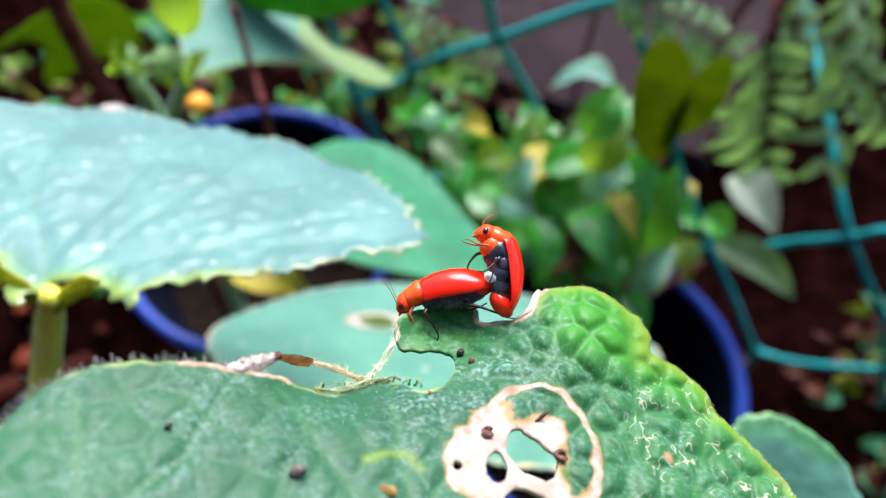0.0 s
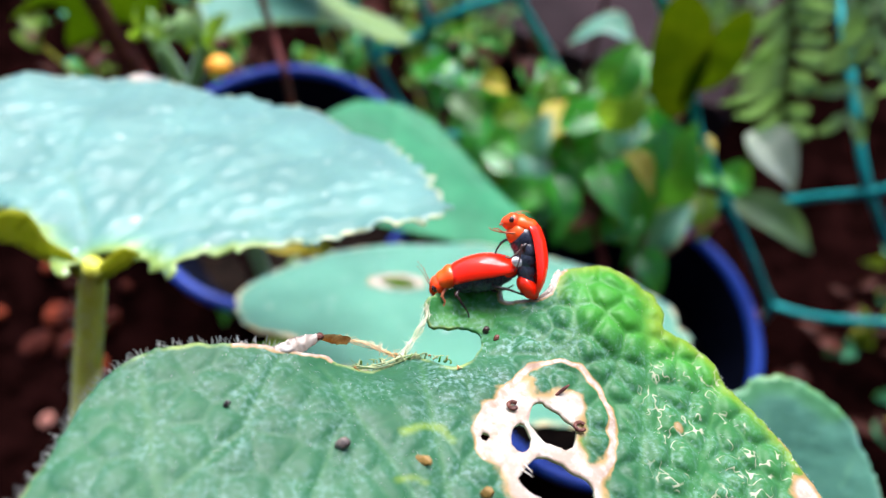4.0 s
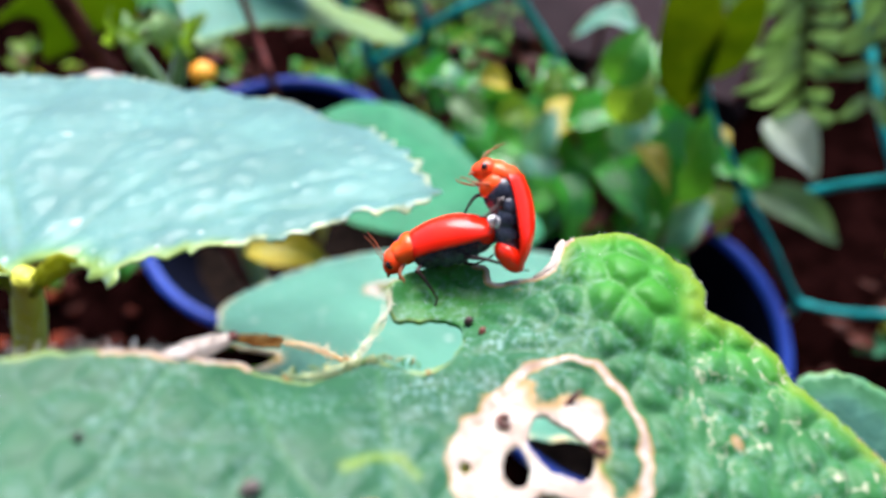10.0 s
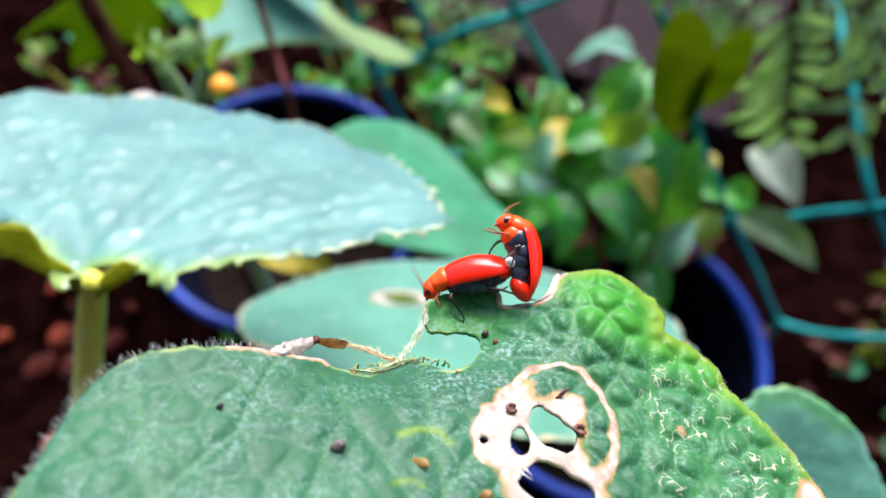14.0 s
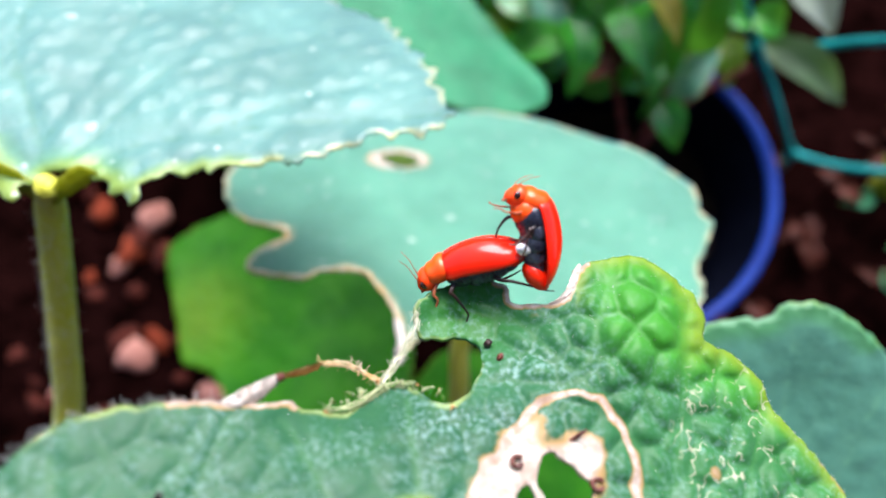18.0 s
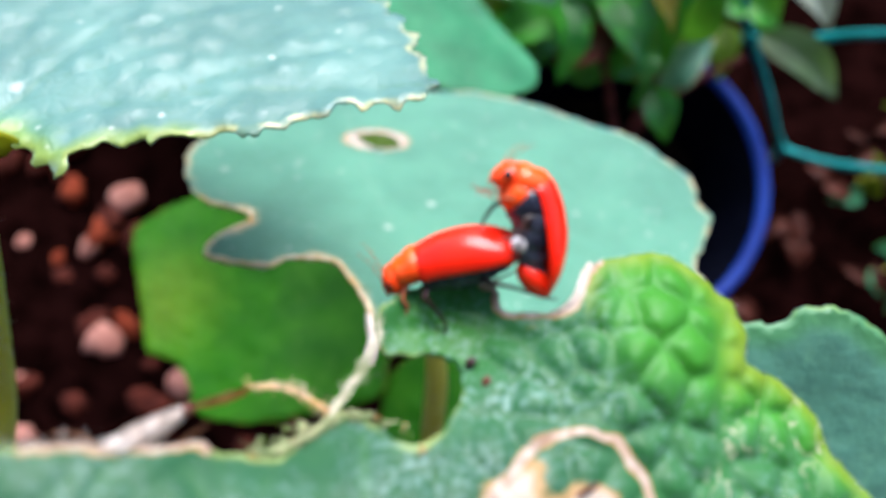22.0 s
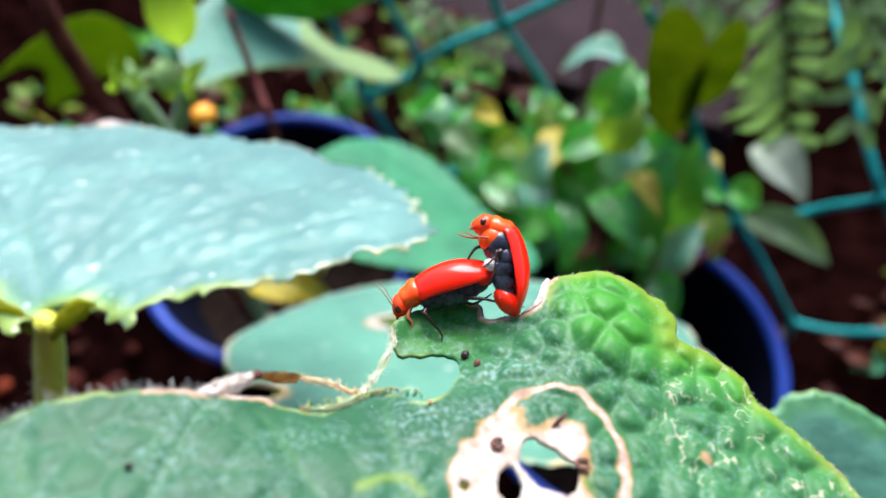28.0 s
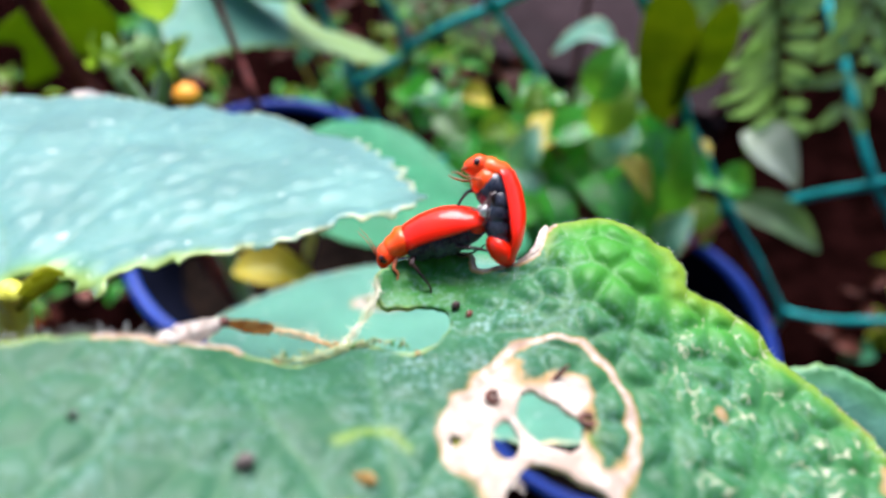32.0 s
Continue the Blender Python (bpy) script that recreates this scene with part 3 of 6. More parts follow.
def near_lift(p, e):
    """How far the blade puffs up between its veins: strongly on the lobe, little on the scar."""
    x, y = p[:, 0], p[:, 1]
    return (0.46 + 0.7 * np.clip((x + 3) / 10, 0, 1)) * (1 - 0.85 * near_scar(p, e))


near_leaf = thing("cucumber_leaf", "rough green cucumber leaf bitten through, with a papery pale scar", "leaf", (0, 0, 0))
near_rim = loop2(NEAR_EDGE, 0.35, ragged=0.22, seed=3)
near_holes = [loop2(h, 0.25, ragged=0.16, seed=i + 20) for i, h in enumerate(NEAR_HOLES)]
blade("blade", CUCUMBER, near_leaf, near_rim, near_height, near_holes, step=0.25, coarse=lambda g: g[:, 1] < 0, veins=NEAR_VEINS, puff=0.5, cell=2.2, groove=0.22, even=True, lift=near_lift,
                   masks={"scar": near_scar, "young": near_lit_green, "gilt": near_gilt, "dust_gloss": near_dust_gloss,
                          "mined": lambda p, e: np.clip((p[:, 0] - 11) / 2, 0, 1) * np.clip((18.5 - p[:, 1]) / 3, 0, 1)}, thick=0.3)


def near_at(x, y, up=0.0):
    return Vector((x * 0.001, y * 0.001, (float(near_height(np.float64(x), np.float64(y))) + up) * 0.001))


bm = bmesh.new()
tube(bm, [near_at(2, -31, -0.6), (0.004, -0.045, 0.39), (0.006, -0.06, 0.33), (0.004, -0.05, 0.2), (0.0, -0.03, 0.11)], [0.0016, 0.0018, 0.002, 0.0024, 0.003], 10)
part("petiole", bm, STALK, near_leaf, "ridged green leaf stalk")
# hairs along the margin
bm = bmesh.new()
rng = random.Random(4)
for i in range(0, len(near_rim)):
    x, y = near_rim[i]
    if y < 3 or (-12 < x < 3 and y < 19):
        continue
    for _ in range(3):
        a, n = near_at(x, y), near_rim[(i + 1) % len(near_rim)] - near_rim[i - 1]
        out = Vector((n[1], -n[0], 0)).normalized()
        if within(near_rim, np.array([[x + out.x * 0.3, y + out.y * 0.3]]))[0]:
            out = -out
        a = a + Vector((n[0], n[1], 0)) * rng.uniform(-0.0004, 0.0004)
        d = (out * rng.uniform(0.2, 1) + Vector((rng.uniform(-0.6, 0.6), rng.uniform(-0.2, 0.6), rng.uniform(0.2, 1.2)))).normalized()
        tube(bm, [a, a + d * rng.uniform(0.00008, 0.00024) * (2.6 if x < -7 else 0.5)], [0.000018 if x < -7 else 0.000013, 0.000005], 3, 1)
part("margin_hair", bm, HAIR, near_leaf, "fine pale hairs along the leaf margin")
bm = bmesh.new()
for _ in range(1500):
    x, y = rng.uniform(-21, 20), rng.uniform(2, 24)
    if not within(near_rim, np.array([[x, y]]))[0] or near_line(RING, np.array([[x, y]]))[0] < 1.0 or math.hypot(x - 4, y - 9) < 5:
        continue
    a = near_at(x, y, -0.1)
    d = Vector((rng.uniform(-0.6, 0.6), rng.uniform(-0.2, 0.6), 1)).normalized()
    tube(bm, [a, a + d * rng.uniform(0.00018, 0.00032)], [0.00001, 0.000003], 3, 1)
part("surface_hair", bm, HAIR, near_leaf, "sparse fine hairs on the leaf face")
# torn threads hanging into the lowest hole
bm = bmesh.new()
for x, y, a in ((3.6, 6.0, -0.3), (3.9, 5.7, 0.2), (4.2, 5.4, 0.6), (4.5, 5.1, -0.1), (7.0, 4.9, 2.6), (7.1, 4.6, 3.4), (6.9, 4.4, 3.0), (3.1, 7.5, -0.6), (3.3, 7.8, -0.9)):
    q = near_at(x, y, 0.05)
    d = Vector((math.cos(a), math.sin(a), rng.uniform(-0.2, 0.5))) * rng.uniform(0.0004, 0.0007)
    tube(bm, [q - d * 0.4, q + d * 0.5 + Vector((0, 0, 0.0001)), q + d], [0.000045, 0.00003, 0.00001], 5, 3, 0.5)
part("torn_thread", bm, DRY, near_leaf, "torn whitish threads round the holes")
# frayed strands of the eaten edge, each a twisted bundle of fibres
def bundle(bm, pts, radius, count, spread, seed):
    r2 = random.Random(seed)
    for k in range(count):
        off = [Vector((r2.gauss(0, 1), r2.gauss(0, 1), r2.gauss(0, 1))) * spread for _ in pts]
        tube(bm, [p + q for p, q in zip(pts, off)], [radius * r2.uniform(0.6, 1.2), radius * r2.uniform(0.5, 1.0), radius * r2.uniform(0.4, 1.0)], 6, 7, lumpy=0.9)
        if k % 2:
            j = r2.randrange(len(pts))
            p = pts[j] + off[j]
            tube(bm, [p, p + Vector((r2.uniform(-1, 1), r2.uniform(-1, 1), r2.uniform(-0.6, 1))) * 0.0005, p + Vector((r2.uniform(-1, 1), r2.uniform(-1, 1), r2.uniform(-1, 1))) * 0.0009], [radius * 0.5, radius * 0.3, radius * 0.15], 4, 3, lumpy=0.6)


def crumpled(bm, pts, widths, seed):
    """A crumpled strip of dry blade along the points."""
    path = curve_points(pts, 10)
    ws = np.interp(np.linspace(0, 1, len(path)), np.linspace(0, 1, len(widths)), widths)
    rows = []
    for i, p in enumerate(path):
        d = (path[min(i + 1, len(path) - 1)] - path[max(i - 1, 0)]).normalized()
        side = d.cross(Vector((0, -0.5, 0.86))).normalized()
        row = []
        for j in range(9):
            k = j / 4 - 1
            q = p + side * (k * ws[i]) + Vector((0, -0.4, 0.9)) * (ws[i] * (0.55 * (1 - k * k) + 0.5 * noise.noise(Vector((i * 0.35, j * 0.7, seed))) + 0.18 * noise.noise(Vector((i * 0.6, j * 1.1, seed + 5)))))
            row.append(bm.verts.new(q + side * ws[i] * 0.3 * noise.noise(Vector((i * 0.5, 3, seed)))))
        rows.append(row)
    for a, b in zip(rows, rows[1:]):
        for j in range(8):
            bm.faces.new((a[j], a[j + 1], b[j + 1], b[j]))
    bmesh.ops.solidify(bm, geom=bm.faces[:], thickness=0.00008)


# dried cream rim of the bite behind the beetles
bm = bmesh.new()
crumpled(bm, [near_at(x, y, 0.05) for x, y in ((4.9, 20.95), (5.5, 21.15), (6.2, 21.8), (6.7, 22.9), (7.0, 23.6))], [0.00004, 0.00014, 0.00026, 0.0003, 0.0001], 31)
part("dry_margin", bm, DRY, near_leaf, "dried cream-white margin of the bite")
for pts, r, n, sp, m, lab in (
        ([near_at(-5.0, 15.9, 0.1), near_at(-4.4, 17.0, 0.2), near_at(-3.7, 18.3, 0.3), near_at(-3.2, 19.4, 0.4), near_at(-3.2, 20.4, 0.4)], 0.000022, 10, 0.00014, FIBRE, "pale frayed vein strand left by feeding"),
        ([near_at(-5.2, 16.0, 0.0), near_at(-6.5, 16.8, -0.2), near_at(-7.6, 17.1, -0.4), near_at(-8.7, 17.0, -0.5)], 0.00003, 9, 0.00013, TAN_DRY, "pale dry strand across the bitten gap"),
        ([near_at(-3.4, 15.9, 0.1), near_at(-4.8, 15.7, 0.2), near_at(-6.2, 14.7, 0.2), near_at(-7.6, 14.4, 0.1)], 0.00005, 6, 0.00018, GREEN_FIBRE, "frayed green fibres along the bitten edge")):
    bm = bmesh.new()
    bundle(bm, pts, r, n, sp, len(lab))
    path = curve_points(pts, 12)
    for _ in range(90):
        q = rng.choice(path)
        d = Vector((rng.uniform(-1, 1), rng.uniform(-1, 1), rng.uniform(-0.6, 1))).normalized() * rng.uniform(0.0002, 0.0007)
        tube(bm, [q, q + d * 0.6 + Vector((0, 0, 0.00005)), q + d], [0.00002, 0.000014, 0.000006], 4, 2)
    part("strand", bm, m, near_leaf, lab)
for pts, w, m, lab in (
        ([near_at(-12.4, 14.5, -0.3), near_at(-11.5, 14.9, 0.0), near_at(-10.7, 15.5, 0.3), near_at(-10.0, 16.1, 0.6)], [0.0003, 0.0006, 0.0005, 0.0002], DRY, "curled whitish dry leaf flap"),
        ([near_at(-9.9, 16.2, 0.5), near_at(-9.2, 16.5, 0.1), near_at(-8.5, 16.9, -0.4)], [0.0002, 0.0004, 0.0003], DRY_SHADE, "brown crumpled scrap on the strand")):
    bm = bmesh.new()
    crumpled(bm, pts, w, len(lab))
    part("dry_flap", bm, m, near_leaf, lab)
bm = bmesh.new()
blob(bm, near_at(-10.0, 16.1, 0.7), (0.00032, 0.00026, 0.00024), None, 8, 10, lambda u, p: (1 + 0.2 * math.sin(3 * p + 5 * u), 1, 0))
part("knob", bm, RUST, near_leaf, "dark brown knob of dried leaf")
for i in range(40):
    bm = bmesh.new()
    t = rng.random()
    x, y = (-7.7 + 7.2 * t, 14.4 + 1.4 * math.sin(t * 3.1) + rng.uniform(-0.2, 0.3))
    p0 = near_at(x, y, 0.15)
    tube(bm, [p0, p0 + Vector((rng.uniform(-2, 2), rng.uniform(-1, 3), rng.uniform(0, 2))) * 0.0001, p0 + Vector((rng.uniform(-4, 4), rng.uniform(-2, 5), rng.uniform(-1, 4))) * 0.0001],
         [0.00008, 0.00005, 0.00002], 5, 3, lumpy=0.6)
    part("frayed_shred", bm, GREEN_FIBRE if i % 3 else (BROWN_DRY if i % 2 else GREEN_BLADE), near_leaf)


def crumb(label, mat, x, y, size, up=0.2, spin=0.0, curl=False):
    """A dropping or grain lying on the near leaf."""
    bm = bmesh.new()
    if curl:
        ring = [near_at(x + size[0] * math.cos(a), y + size[0] * 0.8 * math.sin(a), up) for a in np.linspace(0.6, 5.6, 7)]
        tube(bm, ring, [size[1]] * 3, 7, 3, lumpy=0.3)
    else:
        blob(bm, near_at(x, y, up), [s * 0.001 for s in size], pose(0, 0, 0, 10, -20, spin), 8, 10, lambda u, p: (1 + 0.15 * math.sin(3 * p + u * 4), 1, 0))
    ob = part("dropping", bm, mat, None)
    return tagged(ob, label, "dropping", "droppings on the leaf")


crumb("small round black dropping on the leaf edge", DROPPING, 1.2, 18.5, (0.3, 0.24, 0.26), 0.25, 30)
crumb("small rust brown dropping on the leaf", RUST, 1.9, 17.6, (0.32, 0.2, 0.2), 0.2, 60)
crumb("curled dark brown dropping on the pale scar", RUST, 2.7, 11.9, (0.3, 0.00014), 0.2, curl=True)
crumb("curled dark brown dropping beside the hole", RUST, 7.1, 10.7, (0.36, 0.00013), 0.2, curl=True)
crumb("thin dark brown dropping on the pale scar", RUST, 6.1, 13.2, (0.7, 0.13, 0.12), 0.2, 35)
crumb("grey brown dropping on the leaf", GREY_BROWN, -7.5, 8.5, (0.5, 0.34, 0.3), 0.25, 10)
crumb("tiny dark dropping on the leaf", DROPPING, -14.1, 10.5, (0.28, 0.16, 0.15), 0.12, 30)
crumb("orange grain lying on the leaf", AMBER, -6.8, 3.9, (0.6, 0.36, 0.32), 0.25, 25)
crumb("brown amber grain on the leaf", AMBER_DULL, -2.9, 7.8, (0.6, 0.3, 0.1), 0.15, -20)
crumb("brown amber grain near the scar", AMBER_DULL, 0.8, 6.0, (0.45, 0.36, 0.26), 0.15, 20)


def quad(c):
    return lambda x, y: 1000 * (c[0] + c[1] * x * 1e-3 + c[2] * y * 1e-3 + c[3] * x * x * 1e-6 + c[4] * x * y * 1e-6 + c[5] * y * y * 1e-6)


# broad leaf on its upright stalk
def broad_height(x, y):
    x2 = np.maximum(x, -85)
    z = quad((0.3767, 0.2952, -0.194, 0.8039, -5.5971, -5.6732))(x2, y)
    return z + 0.35 * np.sin(x * 0.32) * np.clip((y - 40) / 30, 0, 1) - 0.012 * np.clip(-70 - x, 0, 99) ** 2


broad_leaf = thing("cucumber_leaf", "broad pale green cucumber leaf with toothed edge on an upright stalk", "leaf", (0, 0, 0), "cucumber leaves")
BROAD_EDGE = [(-45.9, 38.2), (-43.8, 39.4), (-40, 38.3), (-37, 35.6), (-35, 35), (-34.6, 37.8), (-30.8, 38.6), (-24.2, 39.7), (-18.7, 39.9), (-14.8, 41.7), (-9.4, 43.9),
              (-4.8, 44.2), (-2.0, 46.9), (-3.2, 50), (-4.8, 55.8), (-8, 61), (-13, 67.6), (-18, 70), (-23.5, 77.5), (-29, 81), (-34, 80.5), (-38, 82.8), (-45, 83.5),
              (-52, 85.5), (-58.5, 88), (-64, 83), (-70, 82), (-77, 78), (-86, 72), (-96, 66), (-101, 58), (-95, 50), (-86, 46), (-76, 44), (-67, 47), (-60, 46.4), (-54.5, 42.3),
              (-49, 36), (-47.5, 37)]
blade("blade", PALE_BLADE, broad_leaf, loop2(BROAD_EDGE, 0.5, ragged=0.6, teeth=1.15, pitch=3.6, seed=5), broad_height, step=1.0,
      veins=[([(-45.7, 37.5), (-50, 46.3), (-57, 58.6), (-61, 87)], 0.7), ([(-45.7, 37.5), (-40, 48), (-34, 62), (-30, 80)], 0.5), ([(-45.7, 37.5), (-36, 43), (-20, 46), (-3, 47)], 0.5),
             ([(-45.7, 37.5), (-58, 46), (-75, 52), (-98, 58)], 0.5), ([(-52, 50), (-66, 64), (-80, 74)], 0.4), ([(-38.5, 51), (-26, 60), (-14, 66)], 0.35), ([(-47.5, 42), (-44, 62), (-46, 82)], 0.35),
             ([(-30, 44.2), (-20, 50), (-6, 54)], 0.3)],
      puff=0.62, cell=3.4, groove=0.5, seed=2, thick=0.2, curl=0.45,
      masks={"young": lambda p, e: np.clip(1.2 - e / 3.0, 0, 1) * (p[:, 1] < 44) * (p[:, 0] < -36) * 0.6, "gilt": lambda p, e: np.clip(1.1 - e / 2.2, 0, 1) * (p[:, 1] < 47) * np.clip((-14 - p[:, 0]) / 14, 0, 1),
             "scar": lambda p, e: 0.9 * bell(p[:, 0], p[:, 1], -58, 86.5, 3.5)})
bm = bmesh.new()
tube(bm, [(-0.0457, 0.0375, 0.3583), (-0.0482, 0.0362, 0.3525), (-0.0525, 0.0289, 0.341), (-0.058, 0.0156, 0.325), (-0.064, 0.002, 0.309), (-0.07, -0.014, 0.27), (-0.076, -0.022, 0.2), (-0.08, -0.026, 0.02)],
     [0.0013, 0.0018, 0.0019, 0.002, 0.0022, 0.0026, 0.003, 0.0035], 12, 6)
part("petiole", bm, STALK, broad_leaf, "stout yellow-green leaf stalk")
bm = bmesh.new()
for i in range(260):
    t = rng.random()
    a = Vector((-0.0482, 0.0362, 0.3525)).lerp(Vector((-0.058, 0.0156, 0.325)), t)
    d = Vector((rng.uniform(-1, 1), rng.uniform(-1, 0.4), rng.uniform(-0.3, 0.6))).normalized()
    tube(bm, [a + d * 0.0019, a + d * rng.uniform(0.0024, 0.0031)], [0.00004, 0.00001], 3, 1)
part("stalk_hair", bm, HAIR, broad_leaf, "short pale hairs on the stalk")

# pale bitten leaf below the beetles
mid_height = quad((0.3493, -0.271, -1.0652, -0.6455, 1.9335, 0.958))
mid_leaf = thing("cucumber_leaf", "pale blue-green cucumber leaf with brown bitten margin and a hole", "leaf", (0, 0, 0), "cucumber leaves")
MID_EDGE = [(-46, 60), (-45.5, 54), (-43.4, 50.2), (-40.6, 47), (-37.5, 45.2), (-32, 44), (-30.8, 41.8), (-34, 39.2), (-35, 36), (-32.5, 34.6), (-26, 34), (-23.4, 35.6), (-17, 35.6), (-14.3, 33),
            (-11.5, 29.5), (-9.5, 25), (-8.2, 22.6), (-6.5, 25), (-2, 29), (3, 28), (10, 26), (20, 26), (28, 27), (33, 28), (37.5, 30.2), (40.8, 35), (42, 41), (47.8, 50), (46.5, 55), (47.3, 61), (44, 64.5), (38, 71), (30, 74),
            (24.7, 76.2), (13.7, 80.5), (3.5, 82), (-6, 81), (-18, 80), (-30, 76), (-40, 68)]
blade("blade", AQUA_BLADE, mid_leaf, loop2(MID_EDGE, 0.8, ragged=0.45, teeth=0.5, pitch=5, seed=8), mid_height,
      [loop2([(-18.4, 64.8), (-15, 66.2), (-11.2, 65), (-10.2, 62.6), (-13.5, 61.6), (-16.5, 62.8)], 0.5, 0.2), loop2([(28.6, 34.6), (31.4, 36.8), (33.8, 35), (34.4, 32.6), (31.5, 33)], 0.5, 0.2)],
      step=1.2, veins=[([(2, 28), (4, 50), (6, 80)], 0.6), ([(2, 28), (-12, 48), (-24, 76)], 0.5), ([(2, 28), (22, 46), (34, 70)], 0.5), ([(2, 28), (24, 36), (46, 50)], 0.4), ([(2, 28), (-14, 38), (-36, 47)], 0.4)],
      puff=0.2, cell=4.0, groove=0.2, seed=6, thick=0.2, masks={"young": lambda p, e: 0 * e, "scar": lambda p, e: np.clip(1.25 - (np.hypot((p[:, 0] + 14.5) / 5.2, (p[:, 1] - 64) / 2.6) - 0.75) * 1.6, 0, 1)})
bm = bmesh.new()
margin = [Vector((x, y, float(mid_height(x, y)) + 0.1)) * 0.001 for x, y in MID_EDGE[3:17]]
tube(bm, margin, [0.0002, 0.00042, 0.00024, 0.00046, 0.0003, 0.0004, 0.00026], 8, 8, 1.2)
part("dry_margin", bm, TAN_DRY, mid_leaf, "curled cream-brown bitten margin")
bm = bmesh.new()
tube(bm, [(0.001, 0.029, 0.3192), (-0.0013, 0.024, 0.3138), (-0.0014, 0.0185, 0.3068), (-0.002, 0.0112, 0.2952), (-0.004, -0.0028, 0.27), (-0.016, -0.012, 0.215), (-0.03, -0.024, 0.15), (-0.034, -0.026, 0.02)], [0.0014, 0.0018, 0.002, 0.0024, 0.003], 10, 5)
part("petiole", bm, STALK, mid_leaf, "pale yellow-green leaf stalk")
bm = bmesh.new()
tube(bm, [(-0.0105, 0.027, 0.3245), (-0.0095, 0.0235, 0.327), (-0.0098, 0.0205, 0.3265)], [0.0004, 0.0009, 0.0006], 8, 6, 0.5)
part("dry_curl", bm, DRY, mid_leaf, "curled pale brown scrap of leaf edge")

# deep green leaf beneath it
low_leaf = thing("cucumber_leaf", "bright green sunlit cucumber leaf lower down", "leaf", (0, 0, 0), "cucumber leaves")
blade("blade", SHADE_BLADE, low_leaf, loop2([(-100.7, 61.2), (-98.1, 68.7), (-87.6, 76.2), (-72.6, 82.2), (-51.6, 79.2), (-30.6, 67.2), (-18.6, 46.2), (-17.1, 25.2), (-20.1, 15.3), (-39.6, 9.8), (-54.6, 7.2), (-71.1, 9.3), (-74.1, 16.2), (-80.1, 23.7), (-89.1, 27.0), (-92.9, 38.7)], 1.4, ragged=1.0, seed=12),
      lambda x, y: 210.6 + 0.05 * x - 0.3 * y + 1.5 * np.sin(x * 0.1), step=2.0, veins=[([(-30.6, 10.2), (-57.6, 37.2), (-93.6, 59.7)], 0.8), ([(-42.6, 22.2), (-45.6, 52.2), (-48.6, 77.7)], 0.7), ([(-45.6, 25.2), (-72.6, 22.2), (-87.6, 31.2)], 0.6), ([(-36.6, 16.2), (-30.6, 37.2), (-27.6, 61.2)], 0.6)],
      puff=0.6, cell=6, seed=4, thick=0.35, masks={"gilt": lambda p, e: 0.55 * bell(p[:, 0], p[:, 1], -86, 42, 24)})
bm = bmesh.new()
tube(bm, [(-0.0306, 0.0102, 0.2), (-0.024, -0.006, 0.18), (-0.024, -0.014, 0.1), (-0.024, -0.018, 0.01)], [0.0016, 0.002, 0.0026, 0.003], 10, 5)
part("petiole", bm, STALK, low_leaf)

# another green leaf beneath the bitten one
under_leaf = thing("cucumber_leaf", "green cucumber leaf lying under the bitten leaf", "leaf", (0, 0, 0), "cucumber leaves")
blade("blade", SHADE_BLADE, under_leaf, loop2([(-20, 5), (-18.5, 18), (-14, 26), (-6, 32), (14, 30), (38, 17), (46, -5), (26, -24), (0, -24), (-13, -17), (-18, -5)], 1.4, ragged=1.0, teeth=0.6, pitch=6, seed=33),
      lambda x, y: 190.0 - 0.05 * x - 0.12 * y + 1.2 * np.sin(x * 0.12), step=2.0, veins=[([(10, -24), (8, 0), (2, 30)], 0.8), ([(10, -22), (24, 0), (34, 18)], 0.6), ([(9, -16), (-4, 4), (-16, 16)], 0.6)],
      puff=0.6, cell=6, seed=14, thick=0.35, masks={"young": lambda p, e: 0 * e})
bm = bmesh.new()
tube(bm, [(0.01, -0.0235, 0.1905), (0.011, -0.033, 0.18), (0.01, -0.038, 0.1), (0.01, -0.04, 0.01)], [0.0014, 0.0018, 0.0024, 0.003], 10, 5)
part("petiole", bm, STALK, under_leaf)

# small yellowing leaf further down
yellow_leaf = thing("cucumber_leaf", "small yellowing green cucumber leaf deep in the plant", "leaf", (0, 0, 0), "cucumber leaves")
blade("blade", LIME_BLADE, yellow_leaf, loop2([(-72.6, 91.2), (-66.6, 106.2), (-51.6, 121.2), (-30.6, 130.2), (-12.6, 124.2), (-6.6, 109.2), (-12.6, 94.2), (-30.6, 85.2), (-51.6, 82.2)], 1.6, ragged=1.2, seed=25), lambda x, y: 195.3 + 0.1 * x - 0.25 * y, step=2.4,
      veins=[([(-69.6, 94.2), (-42.6, 106), (-9.6, 112)], 0.8), ([(-50, 102), (-40, 118), (-32, 128)], 0.6), ([(-40, 107), (-28, 98), (-18, 94)], 0.6)], puff=0.6, cell=6, seed=19, masks={"young": lambda p, e: 0 * e})
bm = bmesh.new()
tube(bm, [(-0.0696, 0.0942, 0.1645), (-0.076, 0.086, 0.15), (-0.08, 0.08, 0.08), (-0.08, 0.08, 0.01)], [0.0012, 0.0016, 0.002], 8, 5)
part("petiole", bm, STALK, yellow_leaf)

